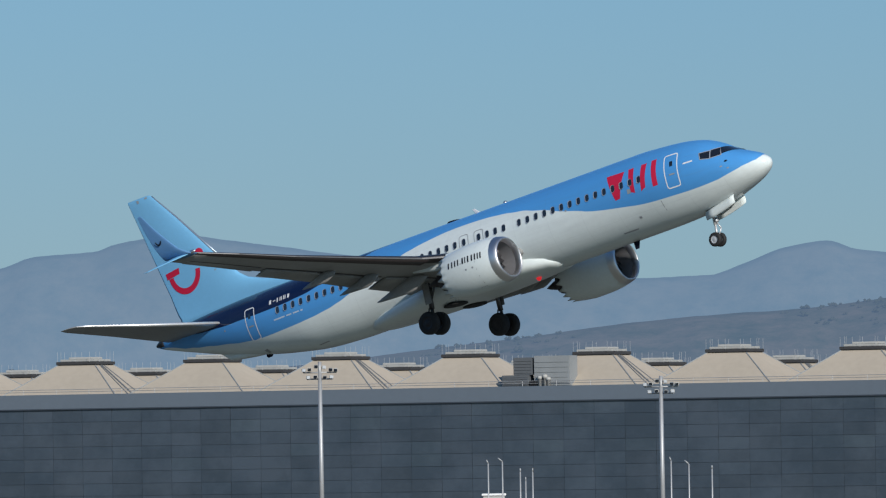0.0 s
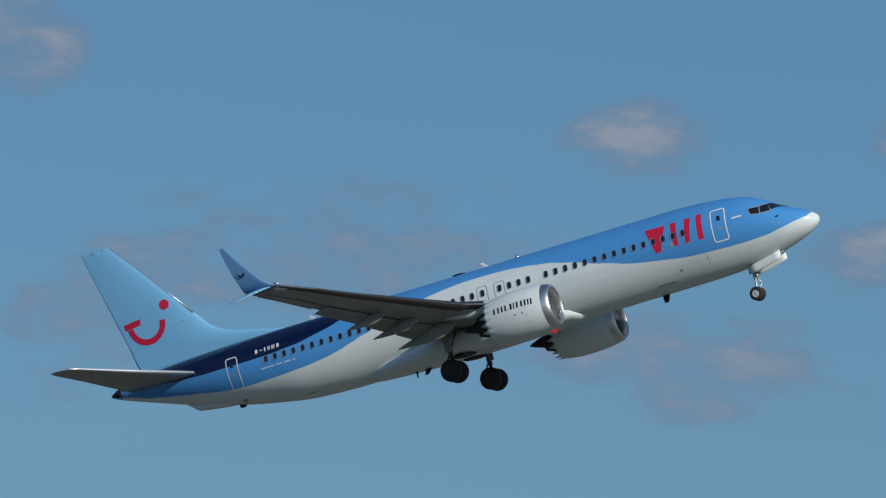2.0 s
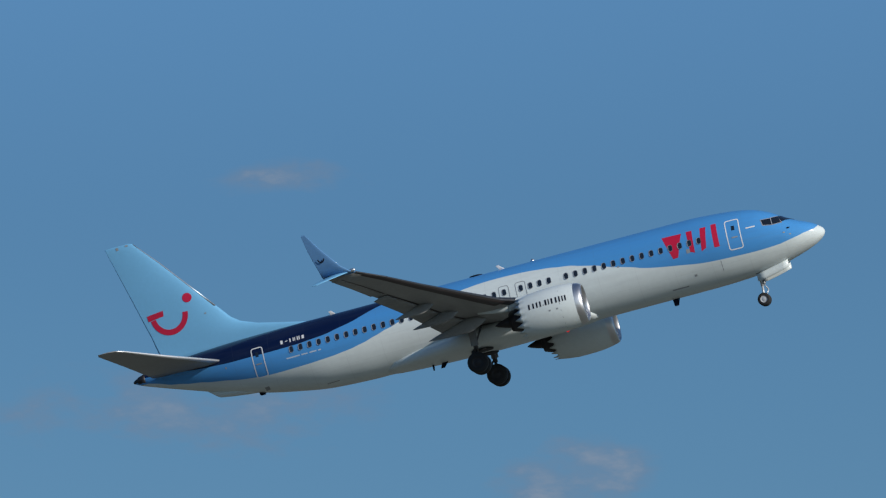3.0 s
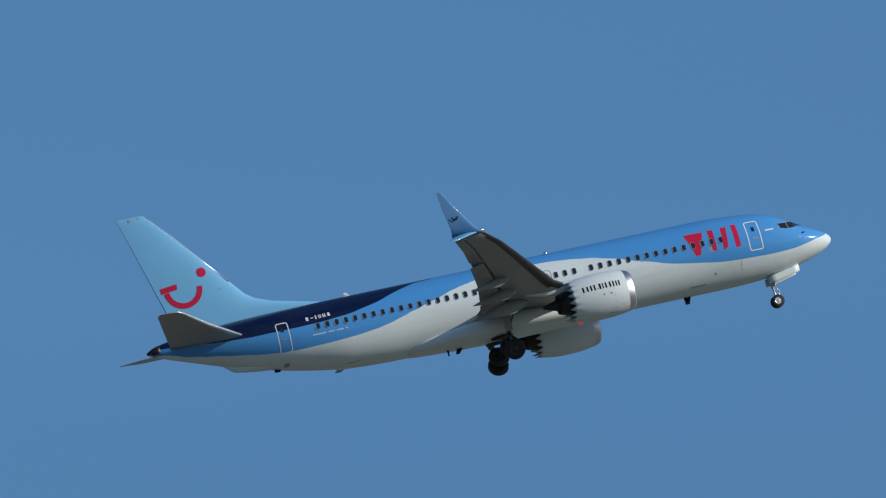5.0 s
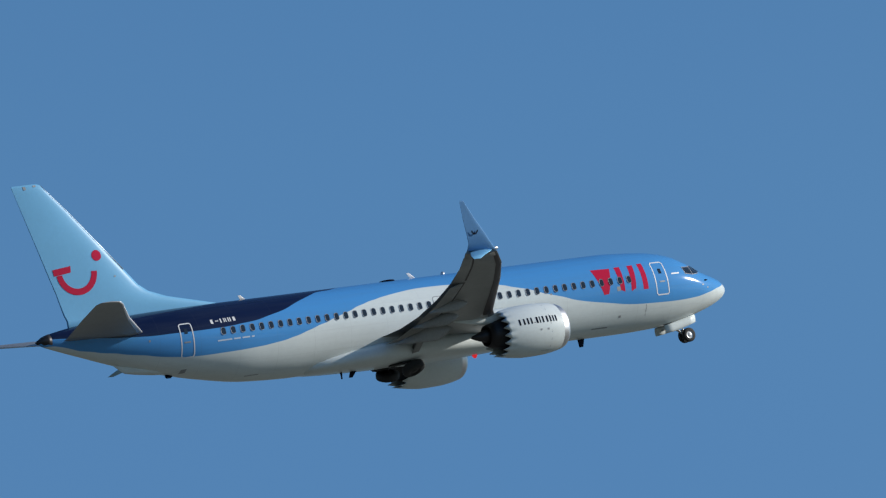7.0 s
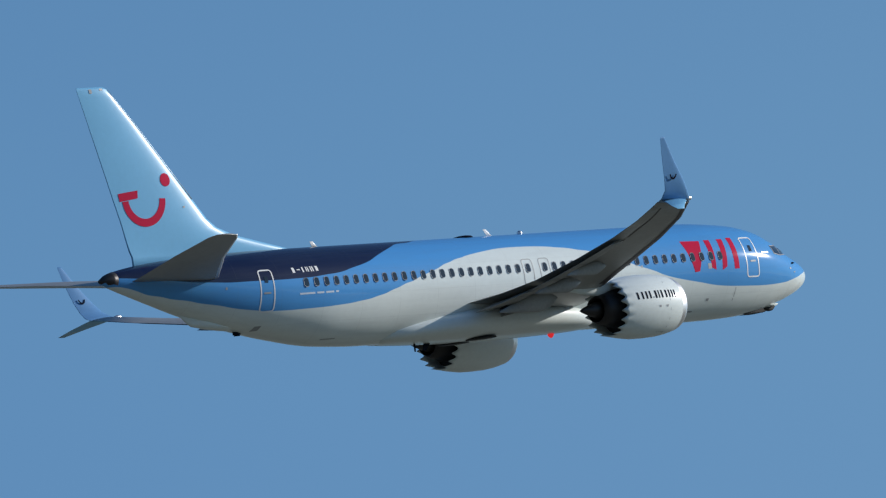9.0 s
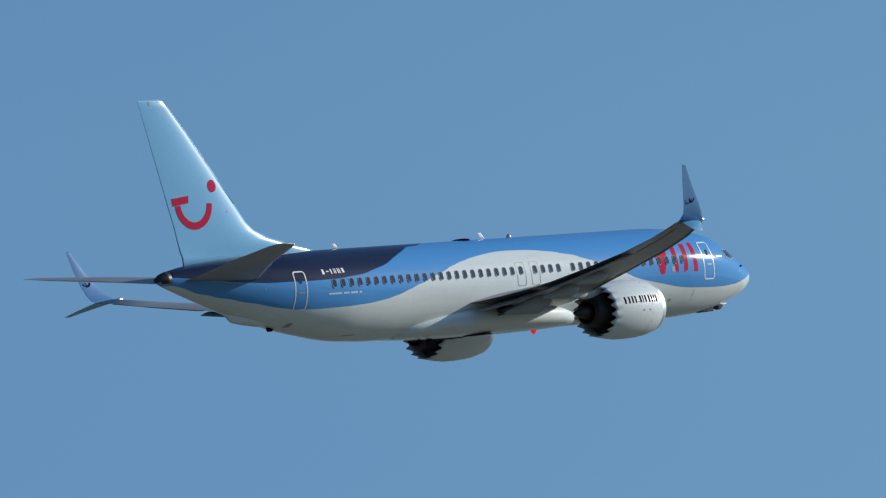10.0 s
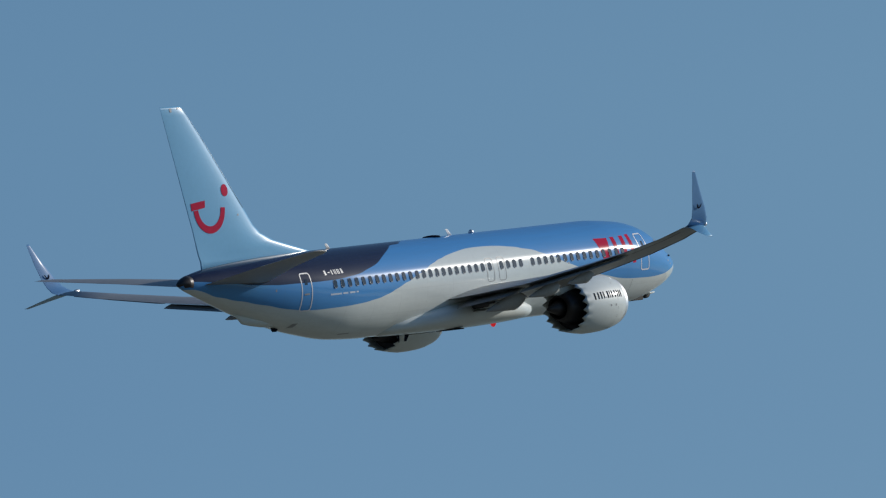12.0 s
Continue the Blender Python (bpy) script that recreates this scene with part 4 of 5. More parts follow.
NOSE = nose_gear()
# solid black block painting the shade inside the nose gear bay
bay = box((19 - 4.1, -0.4, -1.93), (19 - 2.9, 0.4, -1.4), 0.02)
part("nose_bay", bay, BLACK, airliner, "black block standing for the shade in the nose gear bay", smooth=False)
DOOR_HINGE = {-1: Vector((19 - 3.1, -0.44, -1.78)), 1: Vector((19 - 3.1, 0.44, -1.78))}
NOSE_DOORS = {}
for side in (-1, 1):
    bm = bmesh.new()
    # a shallow curved panel, hanging open
    rows = []
    for s, drop in ((-0.95, 0.4), (-0.5, 0.44), (0.0, 0.44), (0.5, 0.42), (0.85, 0.38)):
        rows.append([Vector((s, side * (0.02 + 0.05 * math.sin(math.pi * k / 4)), 0.2 * s - drop * k / 4)) for k in range(5)])
    front = [[bm.verts.new(v) for v in r] for r in rows]
    rear = [[bm.verts.new(v + Vector((0, -side * 0.03, 0))) for v in r] for r in rows]
    for grid in (front, rear):
        for r0, r1 in zip(grid, grid[1:]):
            for u in range(4):
                bm.faces.new((r0[u], r0[u + 1], r1[u + 1], r1[u]))
    rim_f = front[0] + [r[-1] for r in front[1:]] + front[-1][-2::-1] + [r[0] for r in front[-2:0:-1]]
    rim_r = rear[0] + [r[-1] for r in rear[1:]] + rear[-1][-2::-1] + [r[0] for r in rear[-2:0:-1]]
    for k in range(len(rim_f)):
        j = (k + 1) % len(rim_f)
        bm.faces.new((rim_f[k], rim_f[j], rim_r[j], rim_r[k]))
    d = part("nose_gear_door", bm, WHITE_PAINT, airliner, "white nose gear door")
    d.location = DOOR_HINGE[side]
    NOSE_DOORS[side] = d

# --- small fittings
def blade(name, s, z, h, c, mat, lean=0.35, y=0.0):
    sgn = 1 if h > 0 else -1
    r = [aero(S(s + lean * abs(h) * f, y, z + h * f), c * (1 - 0.45 * f), 0.1, up=Vector((0, 1, 0)), n=6) for f in (0, 0.5, 0.95, 1.0)]
    return part(name, loft(r), mat, airliner)


blade("antenna", 8.4, -2.03, -0.42, 0.42, INK)
blade("antenna", 17.2, 1.86, 0.3, 0.3, LINE_PAINT, 1.1)
blade("antenna", 26.7, 1.86, 0.24, 0.3, LINE_PAINT, 1.0)
blade("antenna", 21.3, -2.1, -0.36, 0.4, INK, 0.9)
blade("antenna", 22.15, -2.08, -0.4, 0.14, INK, 0.1)
rings = []
for s, low, wd in ((31.6, -1.2, 0.3), (32.4, -1.13, 0.34), (33.2, -1.03, 0.3), (33.85, -0.92, 0.16), (34.0, -0.84, 0.12), (34.5, -0.42, 0.05)):
    high = hull(s)[1] + 0.22
    rings.append([Vector((19 - s, wd * math.cos(a), (low + high) / 2 + (high - low) / 2 * math.sin(a))) for a in (2 * math.pi * i / 16 for i in range(16))])
part("tail_bumper", loft(rings), WHITE_PAINT, airliner, "white tail bumper fairing")
part("beacon", spin([(0, 0.12), (0.08, 0.11), (0.14, 0.06), (0.16, 0.01)], S(15.68, 0, 1.87), 16, axis="z"), METAL, airliner)
part("belly_beacon", spin([(0.02, 0.14), (-0.08, 0.13), (-0.16, 0.08), (-0.2, 0.01)], S(14.7, 0, -2.12), 16, axis="z"), BEACON, airliner, "red belly beacon")
part("drain", box((19 - 31.75, -0.09, -1.38), (19 - 31.4, 0.09, -1.1), 0.05), INK, airliner)
part("low_antenna", spin([(0, 0.42), (0.06, 0.36), (0.09, 0.2), (0.1, 0.02)], S(18.84, 0, 1.86), 24, axis="z"), INK, airliner)
for side in (-1, 1):
    part("sensor", spin([(-0.1, 0.01), (0.0, 0.045), (0.12, 0.01)], on_hull(1.75, -0.1, side, 0.03), 10), INK, airliner)


# ================= ground and distance =================
GRASS = paint("dry_grass", (0.14, 0.142, 0.112), 0.95, grime=0.4, scale=0.05, tint=(0.095, 0.1, 0.08))
ASPHALT = paint("asphalt", (0.055, 0.055, 0.058), 0.9, grime=0.3, scale=0.3)
bm = bmesh.new()
bmesh.ops.create_grid(bm, x_segments=40, y_segments=40, size=4900)
tagged(part("ground", bm, GRASS, None, smooth=False), "flat dry airfield grass", "ground", kind="structure")
bm = bmesh.new()
q = [bm.verts.new(p) for p in ((-3000, 420, 0.02), (3000, 420, 0.02), (3000, 465, 0.02), (-3000, 465, 0.02))]
bm.faces.new(q)
tagged(part("runway", bm, ASPHALT, None, smooth=False), "long grey asphalt runway", "runway", kind="structure")


def hill_haze_paint(name, veg, soil, haze, glow):
    """The backdrop of distance: scrubby slopes kilometres off, with haze painted in as emission."""
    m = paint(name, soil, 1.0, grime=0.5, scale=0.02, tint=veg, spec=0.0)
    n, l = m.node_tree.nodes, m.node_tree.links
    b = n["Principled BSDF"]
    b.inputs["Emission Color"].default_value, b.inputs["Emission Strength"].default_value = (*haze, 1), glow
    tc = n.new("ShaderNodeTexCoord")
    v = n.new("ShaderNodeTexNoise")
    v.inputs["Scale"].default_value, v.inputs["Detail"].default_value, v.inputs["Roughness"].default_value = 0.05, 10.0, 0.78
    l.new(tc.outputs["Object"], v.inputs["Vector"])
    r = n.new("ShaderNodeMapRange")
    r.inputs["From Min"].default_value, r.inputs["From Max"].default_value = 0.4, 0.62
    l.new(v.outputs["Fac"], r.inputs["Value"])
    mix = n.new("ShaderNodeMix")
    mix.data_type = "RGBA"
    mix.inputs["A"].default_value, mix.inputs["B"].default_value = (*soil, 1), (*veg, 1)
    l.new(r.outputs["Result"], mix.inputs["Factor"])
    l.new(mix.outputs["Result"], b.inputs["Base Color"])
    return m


# last two values: haze colour and strength that the slopes themselves emit
NEAR_HILL = hill_haze_paint("near_hill", (0.022, 0.03, 0.018), (0.072, 0.06, 0.044), (0.29, 0.46, 0.73), 0.265)
FAR_HILL = hill_haze_paint("far_hill", (0.03, 0.04, 0.04), (0.056, 0.058, 0.052), (0.27, 0.445, 0.68), 0.44)


def ridge(name, label, dist, depth, crest, material, rough, seed):
    """A range of hills right round the horizon: crest gives heading and height in degrees."""
    hs, es = zip(*crest)
    bm = bmesh.new()
    heads = np.concatenate([np.arange(-60, 10, 0.035), np.arange(10, 300, 1.0)])
    steps = [(0.0, 0.0), (0.18, 0.35), (0.4, 0.62), (0.6, 0.83), (0.8, 0.97), (0.9, 1.0), (1.15, 0.8), (1.5, 0.3)]
    rows = []
    for f, g in steps:
        r = dist + depth * (f - 0.9)
        row = []
        for h in heads:
            a = radians(float(h))
            x, y = r * math.sin(a), r * math.cos(a)
            p = Vector((h * 0.9, seed, 0))
            e = float(smooth_interp(h, hs, es)) if hs[0] <= h <= hs[-1] else 0.9 + 0.25 * noise.noise(Vector((h * 0.08, seed, 5)))
            e += rough * (noise.noise(p * 2.0) * 0.5 + noise.noise(p * 7.0) * 0.3 + noise.noise(p * 24.0) * 0.14)
            z = 8 + dist * math.tan(radians(e))
            lump = noise.fractal(Vector((h * 1.6, f * 2.2, seed)), 1.0, 2.0, 5) * 9 * (1 - abs(2 * g - 1)) if f < 0.9 else 0
            row.append(bm.verts.new((x, y, max(-1.0 if f == 0 else 0.4, z * g + lump))))
        rows.append(row)
    for r0, r1 in zip(rows, rows[1:]):
        for u in range(len(heads) - 1):
            bm.faces.new((r0[u], r0[u + 1], r1[u + 1], r1[u]))
    return tagged(part(name, bm, material), label, "hills", kind="structure")


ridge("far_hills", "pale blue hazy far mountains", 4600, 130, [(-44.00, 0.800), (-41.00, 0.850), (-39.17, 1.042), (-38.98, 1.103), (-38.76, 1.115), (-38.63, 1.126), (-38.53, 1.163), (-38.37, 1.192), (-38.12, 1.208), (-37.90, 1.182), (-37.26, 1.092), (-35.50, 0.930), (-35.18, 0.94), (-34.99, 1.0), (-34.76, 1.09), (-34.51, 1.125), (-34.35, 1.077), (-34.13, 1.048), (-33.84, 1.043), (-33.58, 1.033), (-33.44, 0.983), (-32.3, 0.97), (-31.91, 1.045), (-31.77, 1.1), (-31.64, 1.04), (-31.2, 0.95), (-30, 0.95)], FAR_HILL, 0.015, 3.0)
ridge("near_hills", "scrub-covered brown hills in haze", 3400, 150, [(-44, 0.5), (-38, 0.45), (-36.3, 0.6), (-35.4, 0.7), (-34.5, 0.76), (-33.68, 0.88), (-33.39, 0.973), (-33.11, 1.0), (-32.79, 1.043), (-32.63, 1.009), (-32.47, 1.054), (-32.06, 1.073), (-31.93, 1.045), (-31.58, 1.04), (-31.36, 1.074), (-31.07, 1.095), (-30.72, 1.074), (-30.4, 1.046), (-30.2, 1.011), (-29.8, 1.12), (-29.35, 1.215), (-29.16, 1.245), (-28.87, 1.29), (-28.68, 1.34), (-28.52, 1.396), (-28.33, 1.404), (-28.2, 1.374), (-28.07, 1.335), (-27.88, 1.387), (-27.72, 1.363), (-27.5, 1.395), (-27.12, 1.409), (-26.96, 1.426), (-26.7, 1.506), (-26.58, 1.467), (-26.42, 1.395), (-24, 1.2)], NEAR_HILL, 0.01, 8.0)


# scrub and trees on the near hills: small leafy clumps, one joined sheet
# the clumps emit the same painted haze as the slope behind
SCRUB = hill_haze_paint("scrub", (0.02, 0.026, 0.015), (0.034, 0.034, 0.024), (0.29, 0.46, 0.73), 0.255)
HILL_WHITE = paint("hill_white", (0.5, 0.49, 0.46), 0.8)


def scrub():
    deps = bpy.context.evaluated_depsgraph_get()
    rng_ = random.Random(11)
    hill = bpy.data.objects["near_hills"]
    bm_ = bmesh.new()
    for k in range(2000):
        h = radians(rng_.uniform(-40, -24))
        crest_row = rng_.random() < 0.12
        r = 3400 - (rng_.uniform(0, 6) if crest_row else rng_.uniform(0, 105))
        hit, at, nrm, _ = hill.ray_cast(Vector((r * math.sin(h), r * math.cos(h), 400)), Vector((0, 0, -1)))
        if not hit or noise.noise(at * 0.012) < -0.12:
            continue
        size = rng_.uniform(0.35, 0.95) * (1.6 if rng_.random() < 0.1 else 1.0)
        for j in range(rng_.randint(2, 4)):
            c_ = at + Vector((rng_.gauss(0, size * 0.8), rng_.gauss(0, size * 0.8), size * rng_.uniform(0.2, 0.9)))
            m_ = Matrix.Translation(c_) @ Matrix.Diagonal((size * rng_.uniform(0.6, 1.1), size, size * rng_.uniform(0.5, 0.9), 1))
            vs = [bm_.verts.new(m_ @ Vector(p)) for p in ((1, 0, 0), (-1, 0, 0), (0, 1, 0), (0, -1, 0), (0, 0, 1), (0, 0, -1))]
            for a_, b_, c2 in ((0, 2, 4), (2, 1, 4), (1, 3, 4), (3, 0, 4), (2, 0, 5), (1, 2, 5), (3, 1, 5), (0, 3, 5)):
                bm_.faces.new((vs[a_], vs[b_], vs[c2]))
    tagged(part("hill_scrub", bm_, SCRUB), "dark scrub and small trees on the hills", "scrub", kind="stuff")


scrub()


def on_hill(heading, below):
    """A place on the near hills that many metres of slope under the crest."""
    r = 3400 - below
    hit, at, nrm, _ = bpy.data.objects["near_hills"].ray_cast(Vector((r * math.sin(radians(heading)), r * math.cos(radians(heading)), 400)), Vector((0, 0, -1)))
    return at


def hill_house(heading, below, w, h_):
    ob = tagged(new("hill_house"), "small white house on the hillside", "house", "hill houses")
    ob.location = on_hill(heading, below)
    ob.rotation_euler = (0, 0, radians(-heading))
    part("wall", box((-w / 2, -1, -2), (w / 2, 1, h_), 0.05), HILL_WHITE, ob, smooth=False)
    bm_ = loft([[Vector((-w / 2 - 0.1, -1.1, h_)), Vector((w / 2 + 0.1, -1.1, h_)), Vector((w / 2 + 0.1, 1.1, h_)), Vector((-w / 2 - 0.1, 1.1, h_))],
                [Vector((-w / 2, -0.1, h_ + 0.35)), Vector((w / 2, -0.1, h_ + 0.35)), Vector((w / 2, 0.1, h_ + 0.35)), Vector((-w / 2, 0.1, h_ + 0.35))]])
    part("roof", bm_, ROOF_TILE, ob, smooth=False)


ROOF_TILE = paint("roof_tile", (0.2, 0.17, 0.15), 0.8)
for heading, below, w, h_ in ((-31.12, 2, 3.2, 0.9), (-32.75, 52, 1.6, 0.9), (-31.6, 48, 1.3, 1.6), (-31.35, 42, 3, 0.7), (-30.5, 22, 3, 0.6), (-27.31, 3, 3.6, 1.3), (-27.36, 4, 1.6, 1.9), (-32.95, 20, 2, 0.8)):
    hill_house(heading, below, w, h_)
tower = tagged(new("hill_tower"), "small dark stone tower on the hill crest", "tower")
tower.location = on_hill(-29.98, 2)
part("shaft", spin([(-2, 1.1), (3.2, 0.9), (3.4, 1.5), (4.6, 1.6), (4.8, 1.0), (5.2, 0.1)], (0, 0, 0), 14, axis="z"), paint("tower_stone", (0.16, 0.15, 0.14), 0.8), tower)

# ================= terminal =================
ROOF_STONE = paint("roof_stone", (0.46, 0.40, 0.32), 0.85, grime=0.16, scale=0.25, bump=0.1)
PARAPET = paint("parapet_metal", (0.125, 0.155, 0.19), 0.5, grime=0.12, scale=0.2)
PANE = paint("tinted_glass", (0.05, 0.065, 0.085), 0.08, grime=0.5, scale=0.15, bump=0.14, spec=1.0)
pn, pl = PANE.node_tree.nodes, PANE.node_tree.links
info, tone = pn.new("ShaderNodeObjectInfo"), pn.new("ShaderNodeMix")
tone.data_type = "RGBA"
tone.inputs["A"].default_value, tone.inputs["B"].default_value = (0.038, 0.055, 0.075, 1), (0.06, 0.08, 0.105, 1)
lean_to = pn.new("ShaderNodeMath")  # most panes dark, a few lighter
lean_to.operation = "POWER"
lean_to.inputs[1].default_value = 2.5
pl.new(info.outputs["Random"], lean_to.inputs[0])
reflection_mottle, place = pn.new("ShaderNodeTexNoise"), pn.new("ShaderNodeNewGeometry")  # patchy reflections across the front, painted into the panes' tone
reflection_mottle.inputs["Scale"].default_value, reflection_mottle.inputs["Detail"].default_value, reflection_mottle.inputs["Roughness"].default_value = 0.16, 8.0, 0.7
pl.new(place.outputs["Position"], reflection_mottle.inputs["Vector"])
spread = pn.new("ShaderNodeMapRange")
spread.inputs["From Min"].default_value, spread.inputs["From Max"].default_value = 0.4, 0.66
pl.new(reflection_mottle.outputs["Fac"], spread.inputs["Value"])
mingle = pn.new("ShaderNodeMath")
mingle.operation = "MULTIPLY_ADD"
pl.new(lean_to.outputs[0], mingle.inputs[0])
mingle.inputs[1].default_value = 0.45
pl.new(spread.outputs["Result"], mingle.inputs[2])
pl.new(mingle.outputs[0], tone.inputs["Factor"])
pl.new(tone.outputs["Result"], pn["Principled BSDF"].inputs["Base Color"])
MULLION = paint("mullion", (0.05, 0.062, 0.08), 0.5)
VENT_DARK = paint("vent_dark", (0.04, 0.04, 0.042), 0.8)
CAP_LIGHT = paint("cap_light", (0.42, 0.42, 0.40), 0.6, grime=0.2)
GALV = paint("galvanised", (0.45, 0.46, 0.47), 0.5, metal=0.4, grime=0.25, scale=2)
UNIT_GREY = paint("unit_grey", (0.27, 0.29, 0.3), 0.6, grime=0.2)
UNIT_DARK = paint("unit_dark", (0.11, 0.12, 0.13), 0.6)

ALONG, OUTWARD = Vector((0.9754, 0.2192, 0)), Vector((0.2192, -0.9754, 0))
FRONT = Vector((-657, 882, 0))
ROOF_Z = 14.35
terminal_pose = Matrix((ALONG, -OUTWARD, Vector((0, 0, 1)))).transposed().to_4x4()
terminal_pose.translation = FRONT
# own axes: x along the front, y into the building, z up
terminal = tagged(new("terminal"), "airport terminal with dark glass front and pyramid roof lights", "building")
terminal.matrix_world = terminal_pose
X0, X1 = -95.0, 170.0
part("block", box((X0, 0.25, 0), (X1, 90, ROOF_Z - 0.5)), MULLION, terminal, "dark building body", smooth=False)
part("parapet", box((X0, -0.1, ROOF_Z - 1.6), (X1, 0.4, ROOF_Z), 0.04), PARAPET, terminal, "slate grey metal parapet", smooth=False)
part("roof_deck", box((X0, 0.4, ROOF_Z - 0.5), (X1, 90, ROOF_Z - 0.3)), UNIT_GREY, terminal, smooth=False)
bm = box((X0, -0.16, ROOF_Z - 1.68), (X1, 0.1, ROOF_Z - 1.59))
part("parapet_trim", bm, MULLION, terminal, smooth=False)
PITCH, BASE, TALL, CAPW = 15.55, 14.4, 4.1, 4.4


def pyramid_parts():
    """Meshes of one roof light: four stone faces, ridge strips, dark vent band, light cap, rods."""
    out = []
    bm = bmesh.new()
    lo = [Vector((sx * BASE / 2, sy * BASE / 2, 0)) for sx, sy in ((-1, -1), (1, -1), (1, 1), (-1, 1))]
    hi = [Vector((sx * CAPW / 2, sy * CAPW / 2, TALL - 0.5)) for sx, sy in ((-1, -1), (1, -1), (1, 1), (-1, 1))]
    loft([lo, hi], bm=bm)
    out.append(("pyramid_roof", bm, ROOF_STONE))
    bm = bmesh.new()
    tube(lo[0] + Vector((0, 0, 0.02)), hi[0], 0.07, n=6, bm=bm)
    out.append(("ridge_strip", bm, UNIT_GREY))
    out.append(("vent_band", box((-CAPW / 2 - 0.25, -CAPW / 2 - 0.25, TALL - 0.5), (CAPW / 2 + 0.25, CAPW / 2 + 0.25, TALL - 0.15), 0.04), VENT_DARK))
    bm = box((-CAPW / 2 + 0.1, -CAPW / 2 + 0.1, TALL - 0.15), (CAPW / 2 - 0.1, CAPW / 2 - 0.1, TALL + 0.1), 0.04)
    box((-1.4, -1.4, TALL + 0.1), (1.4, 1.4, TALL + 0.35), 0.05, bm=bm)
    out.append(("cap", bm, CAP_LIGHT))
    bm = bmesh.new()
    for k in range(12):
        a = 2 * math.pi * k / 12
        x, y = 2.6 * max(-1, min(1, 1.35 * math.cos(a))), 2.6 * max(-1, min(1, 1.35 * math.sin(a)))
        tube((x, y, TALL - 0.2), (x, y, TALL + 0.95), 0.014, n=4, bm=bm)
    out.append(("rod", bm, GALV))
    return out


meshes = []
for name, bm, mat in pyramid_parts():
    ob = part(name, bm, mat, terminal, smooth=False)
    meshes.append((name, ob.data))
    bpy.data.objects.remove(ob)
GUTTER = bmesh.new()
for q in (0.24, 0.32, 0.46):
    foot = Vector((BASE / 2, -BASE / 2 + q * BASE, 0.0))
    head = Vector((CAPW / 2, -CAPW / 2 + q * CAPW, TALL - 0.5))
    tube(foot, head, 0.09 if q != 0.32 else 0.14, n=6, bm=GUTTER)
gob = part("gutter", GUTTER, UNIT_DARK, terminal, smooth=False)
gmesh = gob.data
bpy.data.objects.remove(gob)
for row in range(3):
    for k in range(-6, 11):
        at = Vector((k * PITCH + PYR_SHIFT, 1.2 + BASE / 2 + row * PITCH, ROOF_Z - 0.3 - (0.0, 1.15, 1.6)[row]))
        top = None
        for name, me in meshes + ([("gutter", gmesh)] if (k + row) % 2 else []):
            ob = new(name, me)
            if top is None:
                ob.parent, top = terminal, ob
                ob.location = at
            else:
                ob.parent = top
            if name == "rod":
                tagged(ob, kind="stuff")
            if name == "ridge_strip":
                for turn in (90, 180, 270):
                    more = new(name, me)
                    more.parent, more.rotation_euler = top, (0, 0, radians(turn))
# glass front: each pane leans a hair differently, so that it mirrors its own patch of sky
pane_me = part("glass_pane", box((0.012, -0.03, 0.012), (3.588, 0.03, 1.348), 0.008), PANE, terminal, smooth=False)
pane_data = pane_me.data
bpy.data.objects.remove(pane_me)
rng = random.Random(4)
for row in range(9):
    for k in range(33):
        ob = new("glass_pane", pane_data)
        ob.parent = terminal
        ob.matrix_local = pose(PANE_X + 3.6 * k, 0.1, ROOF_Z - 1.7 - 1.36 * (row + 1), rng.gauss(0, 0.3), 0, rng.gauss(0, 0.3))
# the rest of the glass front, beyond the near panes, in one sheet
bm = bmesh.new()
for row in range(9):
    for k in list(range(-12, 0)) + list(range(33, 66)):
        if X0 <= PANE_X + 3.6 * k <= X1 - 3.6:
            z = ROOF_Z - 1.7 - 1.36 * (row + 1)
            box((PANE_X + 3.6 * k + 0.012, 0.07, z + 0.012), (PANE_X + 3.6 * k + 3.588, 0.13, z + 1.348), bm=bm)
tagged(part("glass_panes", bm, PANE, terminal, smooth=False), kind="stuff")
# roof rail
bm = bmesh.new()
for k in range(0, 67):
    x = X0 + 4 * k
    tube((x, 0.6, ROOF_Z), (x, 0.6, ROOF_Z + 0.55), 0.03, n=4, bm=bm)
for z in (0.3, 0.55):
    tube((X0, 0.6, ROOF_Z + z), (X1, 0.6, ROOF_Z + z), 0.03, n=4, bm=bm)
part("roof_rail", bm, GALV, terminal, smooth=False)
# plant on the roof edge
for name, lo, hi, mat, lab in (("roof_unit", (6.8, 1.0, 0.0), (11.0, 3.2, 3.25), UNIT_GREY, "large grey roof plant housing"), ("roof_unit", (4.3, 1.2, 1.2), (6.6, 3.0, 3.1), UNIT_DARK, "dark louvred roof unit"),
                               ("roof_unit", (3.0, 1.0, 0.0), (6.2, 2.4, 1.2), UNIT_DARK, "low dark roof unit"), ("roof_unit", (6.4, 0.8, 0.0), (7.3, 1.3, 0.6), BLACK, "small black box on the roof edge")):
    m = terminal_pose @ Matrix.Translation((UNIT_SHIFT, 0, ROOF_Z - 0.0))
    ob = part(name, box(lo, hi, 0.05), mat, None, smooth=False)
    ob.matrix_world = m
    tagged(ob, lab, "roof unit")
    if hi[2] > 1:
        for k in range(5):
            z = lo[2] + (hi[2] - lo[2]) * (k + 0.7) / 6
            part("louvre", box((lo[0] + 0.15, lo[1] - 0.05, z), (hi[0] - 0.15, lo[1] + 0.02, z + 0.08)), mat, ob, smooth=False)
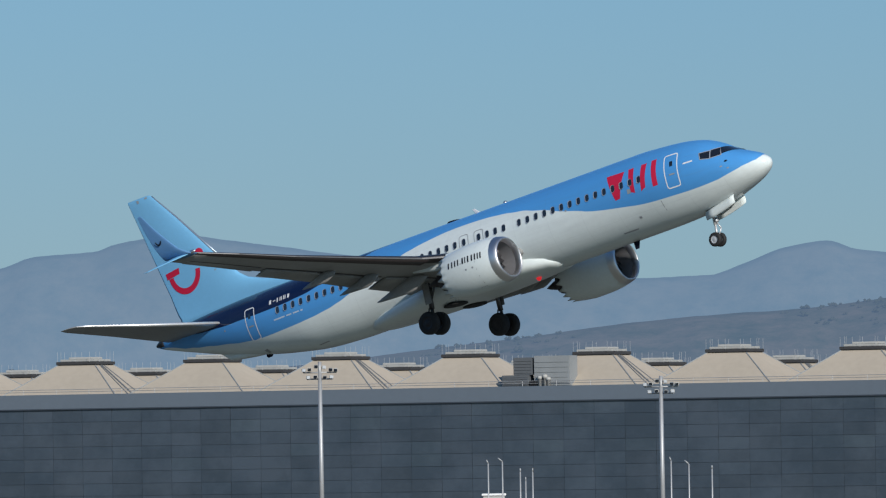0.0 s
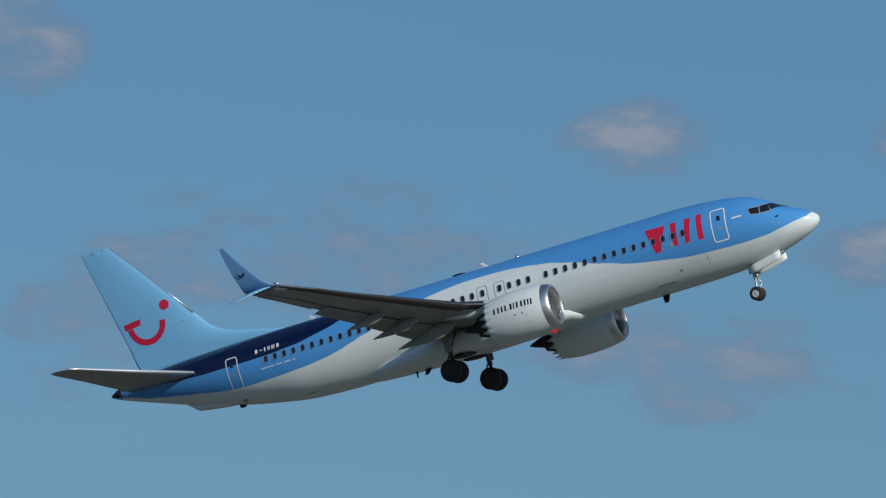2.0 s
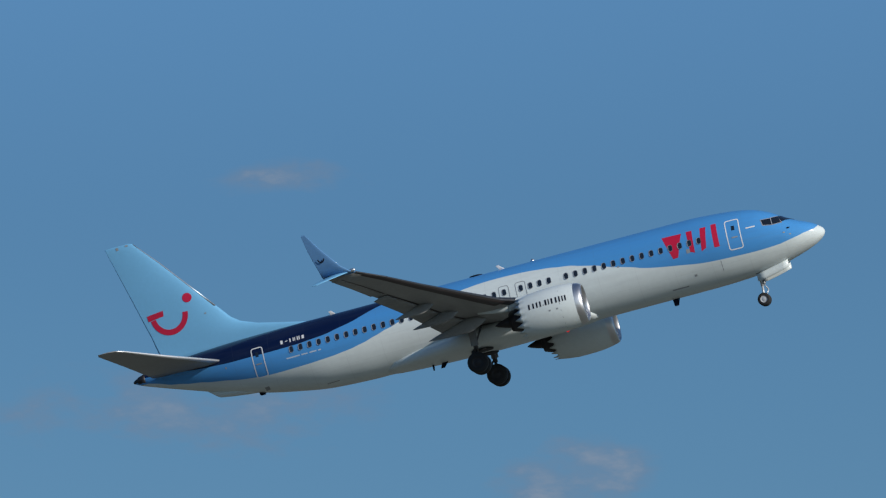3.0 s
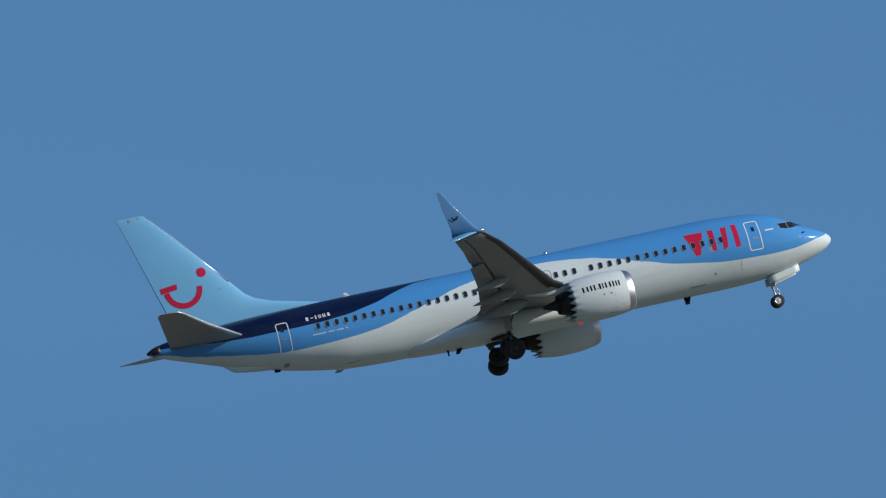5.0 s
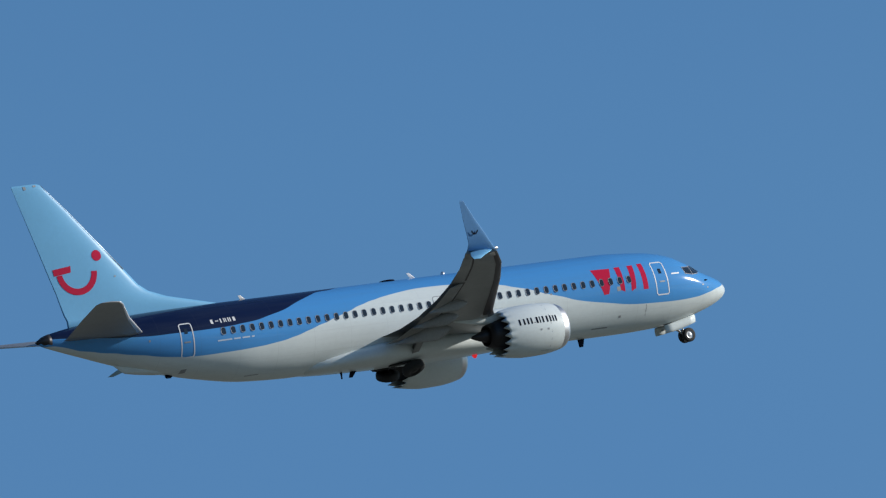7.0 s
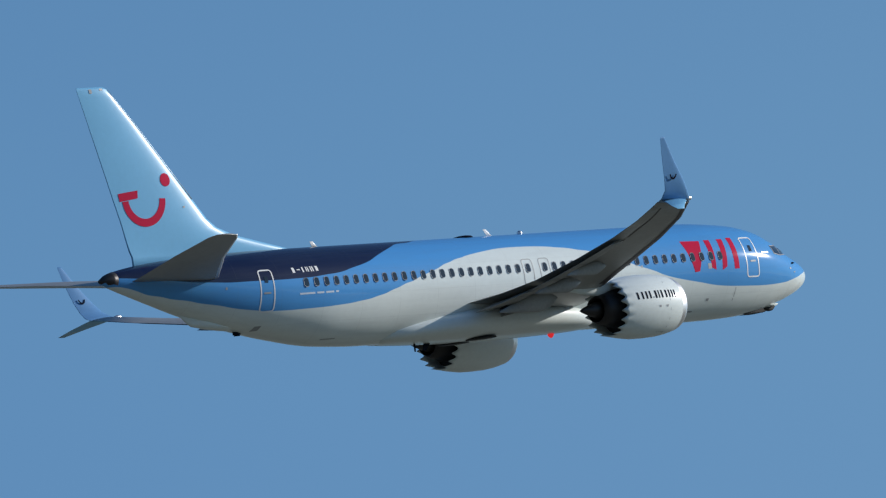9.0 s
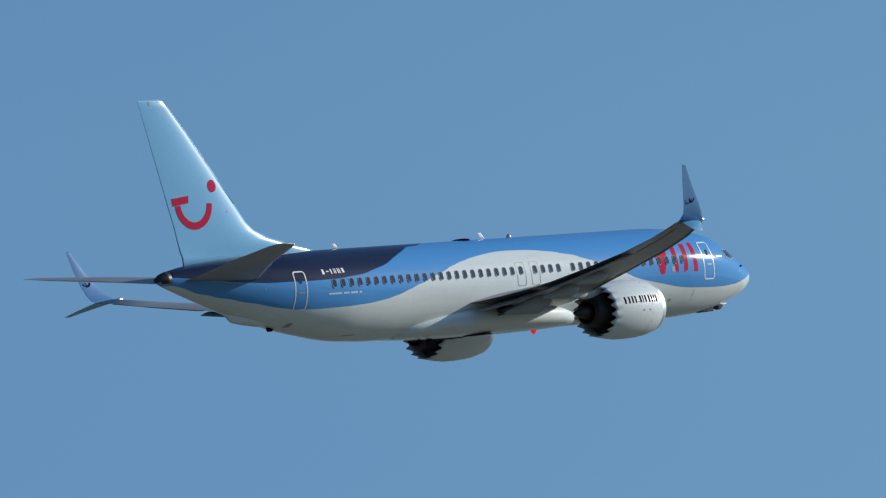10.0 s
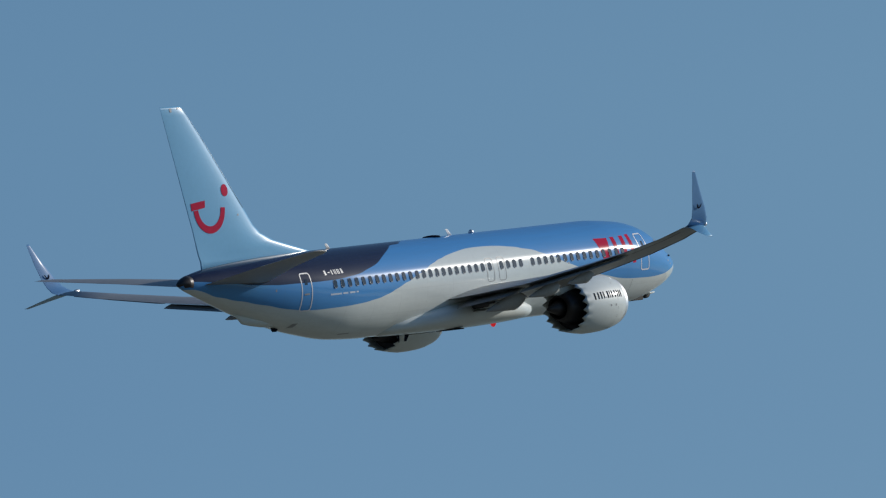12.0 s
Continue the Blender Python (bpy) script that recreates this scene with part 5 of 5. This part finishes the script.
for dx, h in ((7.6, 1.05), (8.2, 1.2), (8.6, 0.9)):
    bm = spin([(0, 0.2), (h * 0.7, 0.2), (h * 0.72, 0.3), (h, 0.26), (h + 0.05, 0.02)], (0, 0, 0), 14, axis="z")
    ob = part("roof_vent", bm, CAP_LIGHT)
    ob.matrix_world = terminal_pose @ Matrix.Translation((UNIT_SHIFT + dx, 0.75, ROOF_Z))
    tagged(ob, "pale round roof vent", "vent", "roof vents")


# ================= masts on the apron =================
def at_ray(heading, dist):
    return Vector((dist * math.sin(radians(heading)), dist * math.cos(radians(heading)), 0))


def flood_mast(height):
    base = tagged(new("floodlight_mast"), "tall grey apron floodlight mast", "light mast", "floodlight masts")
    part("pole", tube((0, 0, 0), (0, 0, height - 0.4), 0.2, 0.13, n=14), GALV, base)
    part("foot", tube((0, 0, 0), (0, 0, 0.5), 0.42, 0.3, n=14), GALV, base)
    bm = tube((-1.15, 0, height - 0.4), (1.15, 0, height - 0.4), 0.05, n=8)
    tube((-0.9, 0.25, height - 0.85), (0.9, 0.25, height - 0.85), 0.05, n=8, bm=bm)
    tube((0, 0, height - 1.0), (0, 0, height + 0.35), 0.12, n=8, bm=bm)
    part("crossbar", bm, GALV, base)
    for k, (x, z) in enumerate(((-1.1, -0.25), (-0.7, -0.2), (-0.25, 0.0), (0.3, -0.05), (0.75, -0.22), (1.1, -0.25), (-0.8, -0.75), (-0.3, -0.7), (0.35, -0.75), (0.8, -0.72))):
        bm = box((x - 0.15, -0.3, height + z - 0.12), (x + 0.15, 0.02, height + z + 0.14), 0.04)
        lamp = part("lamp_head", bm, CAP_LIGHT if k % 2 else UNIT_GREY, base, smooth=False)
        part("lens", box((x - 0.11, -0.33, height + z - 0.09), (x + 0.11, -0.3, height + z + 0.09), 0.01), GLASS if k % 3 else METAL, lamp, smooth=False)
    return base


for heading, dist, top in MASTS:
    m = flood_mast(8 + dist * math.tan(radians(top)))
    m.location = at_ray(heading, dist)
    m.rotation_euler = (0, 0, radians(-heading))


def antenna_post(height, hook):
    base = tagged(new("aerial_post"), "thin pale metal post with bent top", "post", "thin posts")
    bm = tube((0, 0, 0), (0, 0, height), 0.07, 0.05, n=8)
    part("shaft", bm, GALV, base)
    bm = tube((0, 0, height), (-hook, 0, height + 0.25), 0.05, 0.04, n=8)
    part("hook", bm, GALV, base)
    part("socket", box((-0.15, -0.15, 0), (0.15, 0.15, 0.3), 0.02), GALV, base, smooth=False)
    return base


for heading, top, hook in POSTS:
    m = antenna_post(8 + 700 * math.tan(radians(top)), hook)
    m.location = at_ray(heading, 700)
    m.rotation_euler = (0, 0, radians(-heading))
cabin = tagged(new("equipment_hut"), "small white flat-roofed equipment hut", "hut")
cabin.location = at_ray(HUT[0], 705)
cabin.rotation_euler = (0, 0, radians(-HUT[0]))
top = 8 + 705 * math.tan(radians(HUT[1]))
part("wall", box((-0.75, 0, 0), (0.75, 2, top - 0.15), 0.03), CAP_LIGHT, cabin, smooth=False)
part("roof", box((-0.85, -0.1, top - 0.15), (0.85, 2.1, top), 0.03), LINE_PAINT, cabin, smooth=False)


# ================= movement =================
def motions():
    walk(airliner, [(t, pose(*p)) for t, *p in FLIGHT])
    for side in (-1, 1):
        walk(GEAR[side], [(t, Matrix.Translation(MAIN_HINGE[side]) @ Matrix.Rotation(radians(-side * a), 4, Vector((0.985, side * 0.17, 0)))) for t, a in MAIN_SWING[side]])
        walk(NOSE_DOORS[side], [(t, Matrix.Translation(DOOR_HINGE[side] + Vector((0, 0, -0.0016 * a))) @ Matrix.Rotation(radians(side * a), 4, "X")) for t, a in DOOR_SWING])
    walk(NOSE, [(t, Matrix.Translation(NOSE_HINGE) @ Matrix.Rotation(radians(-a), 4, "Y")) for t, a in NOSE_SWING])


motions()
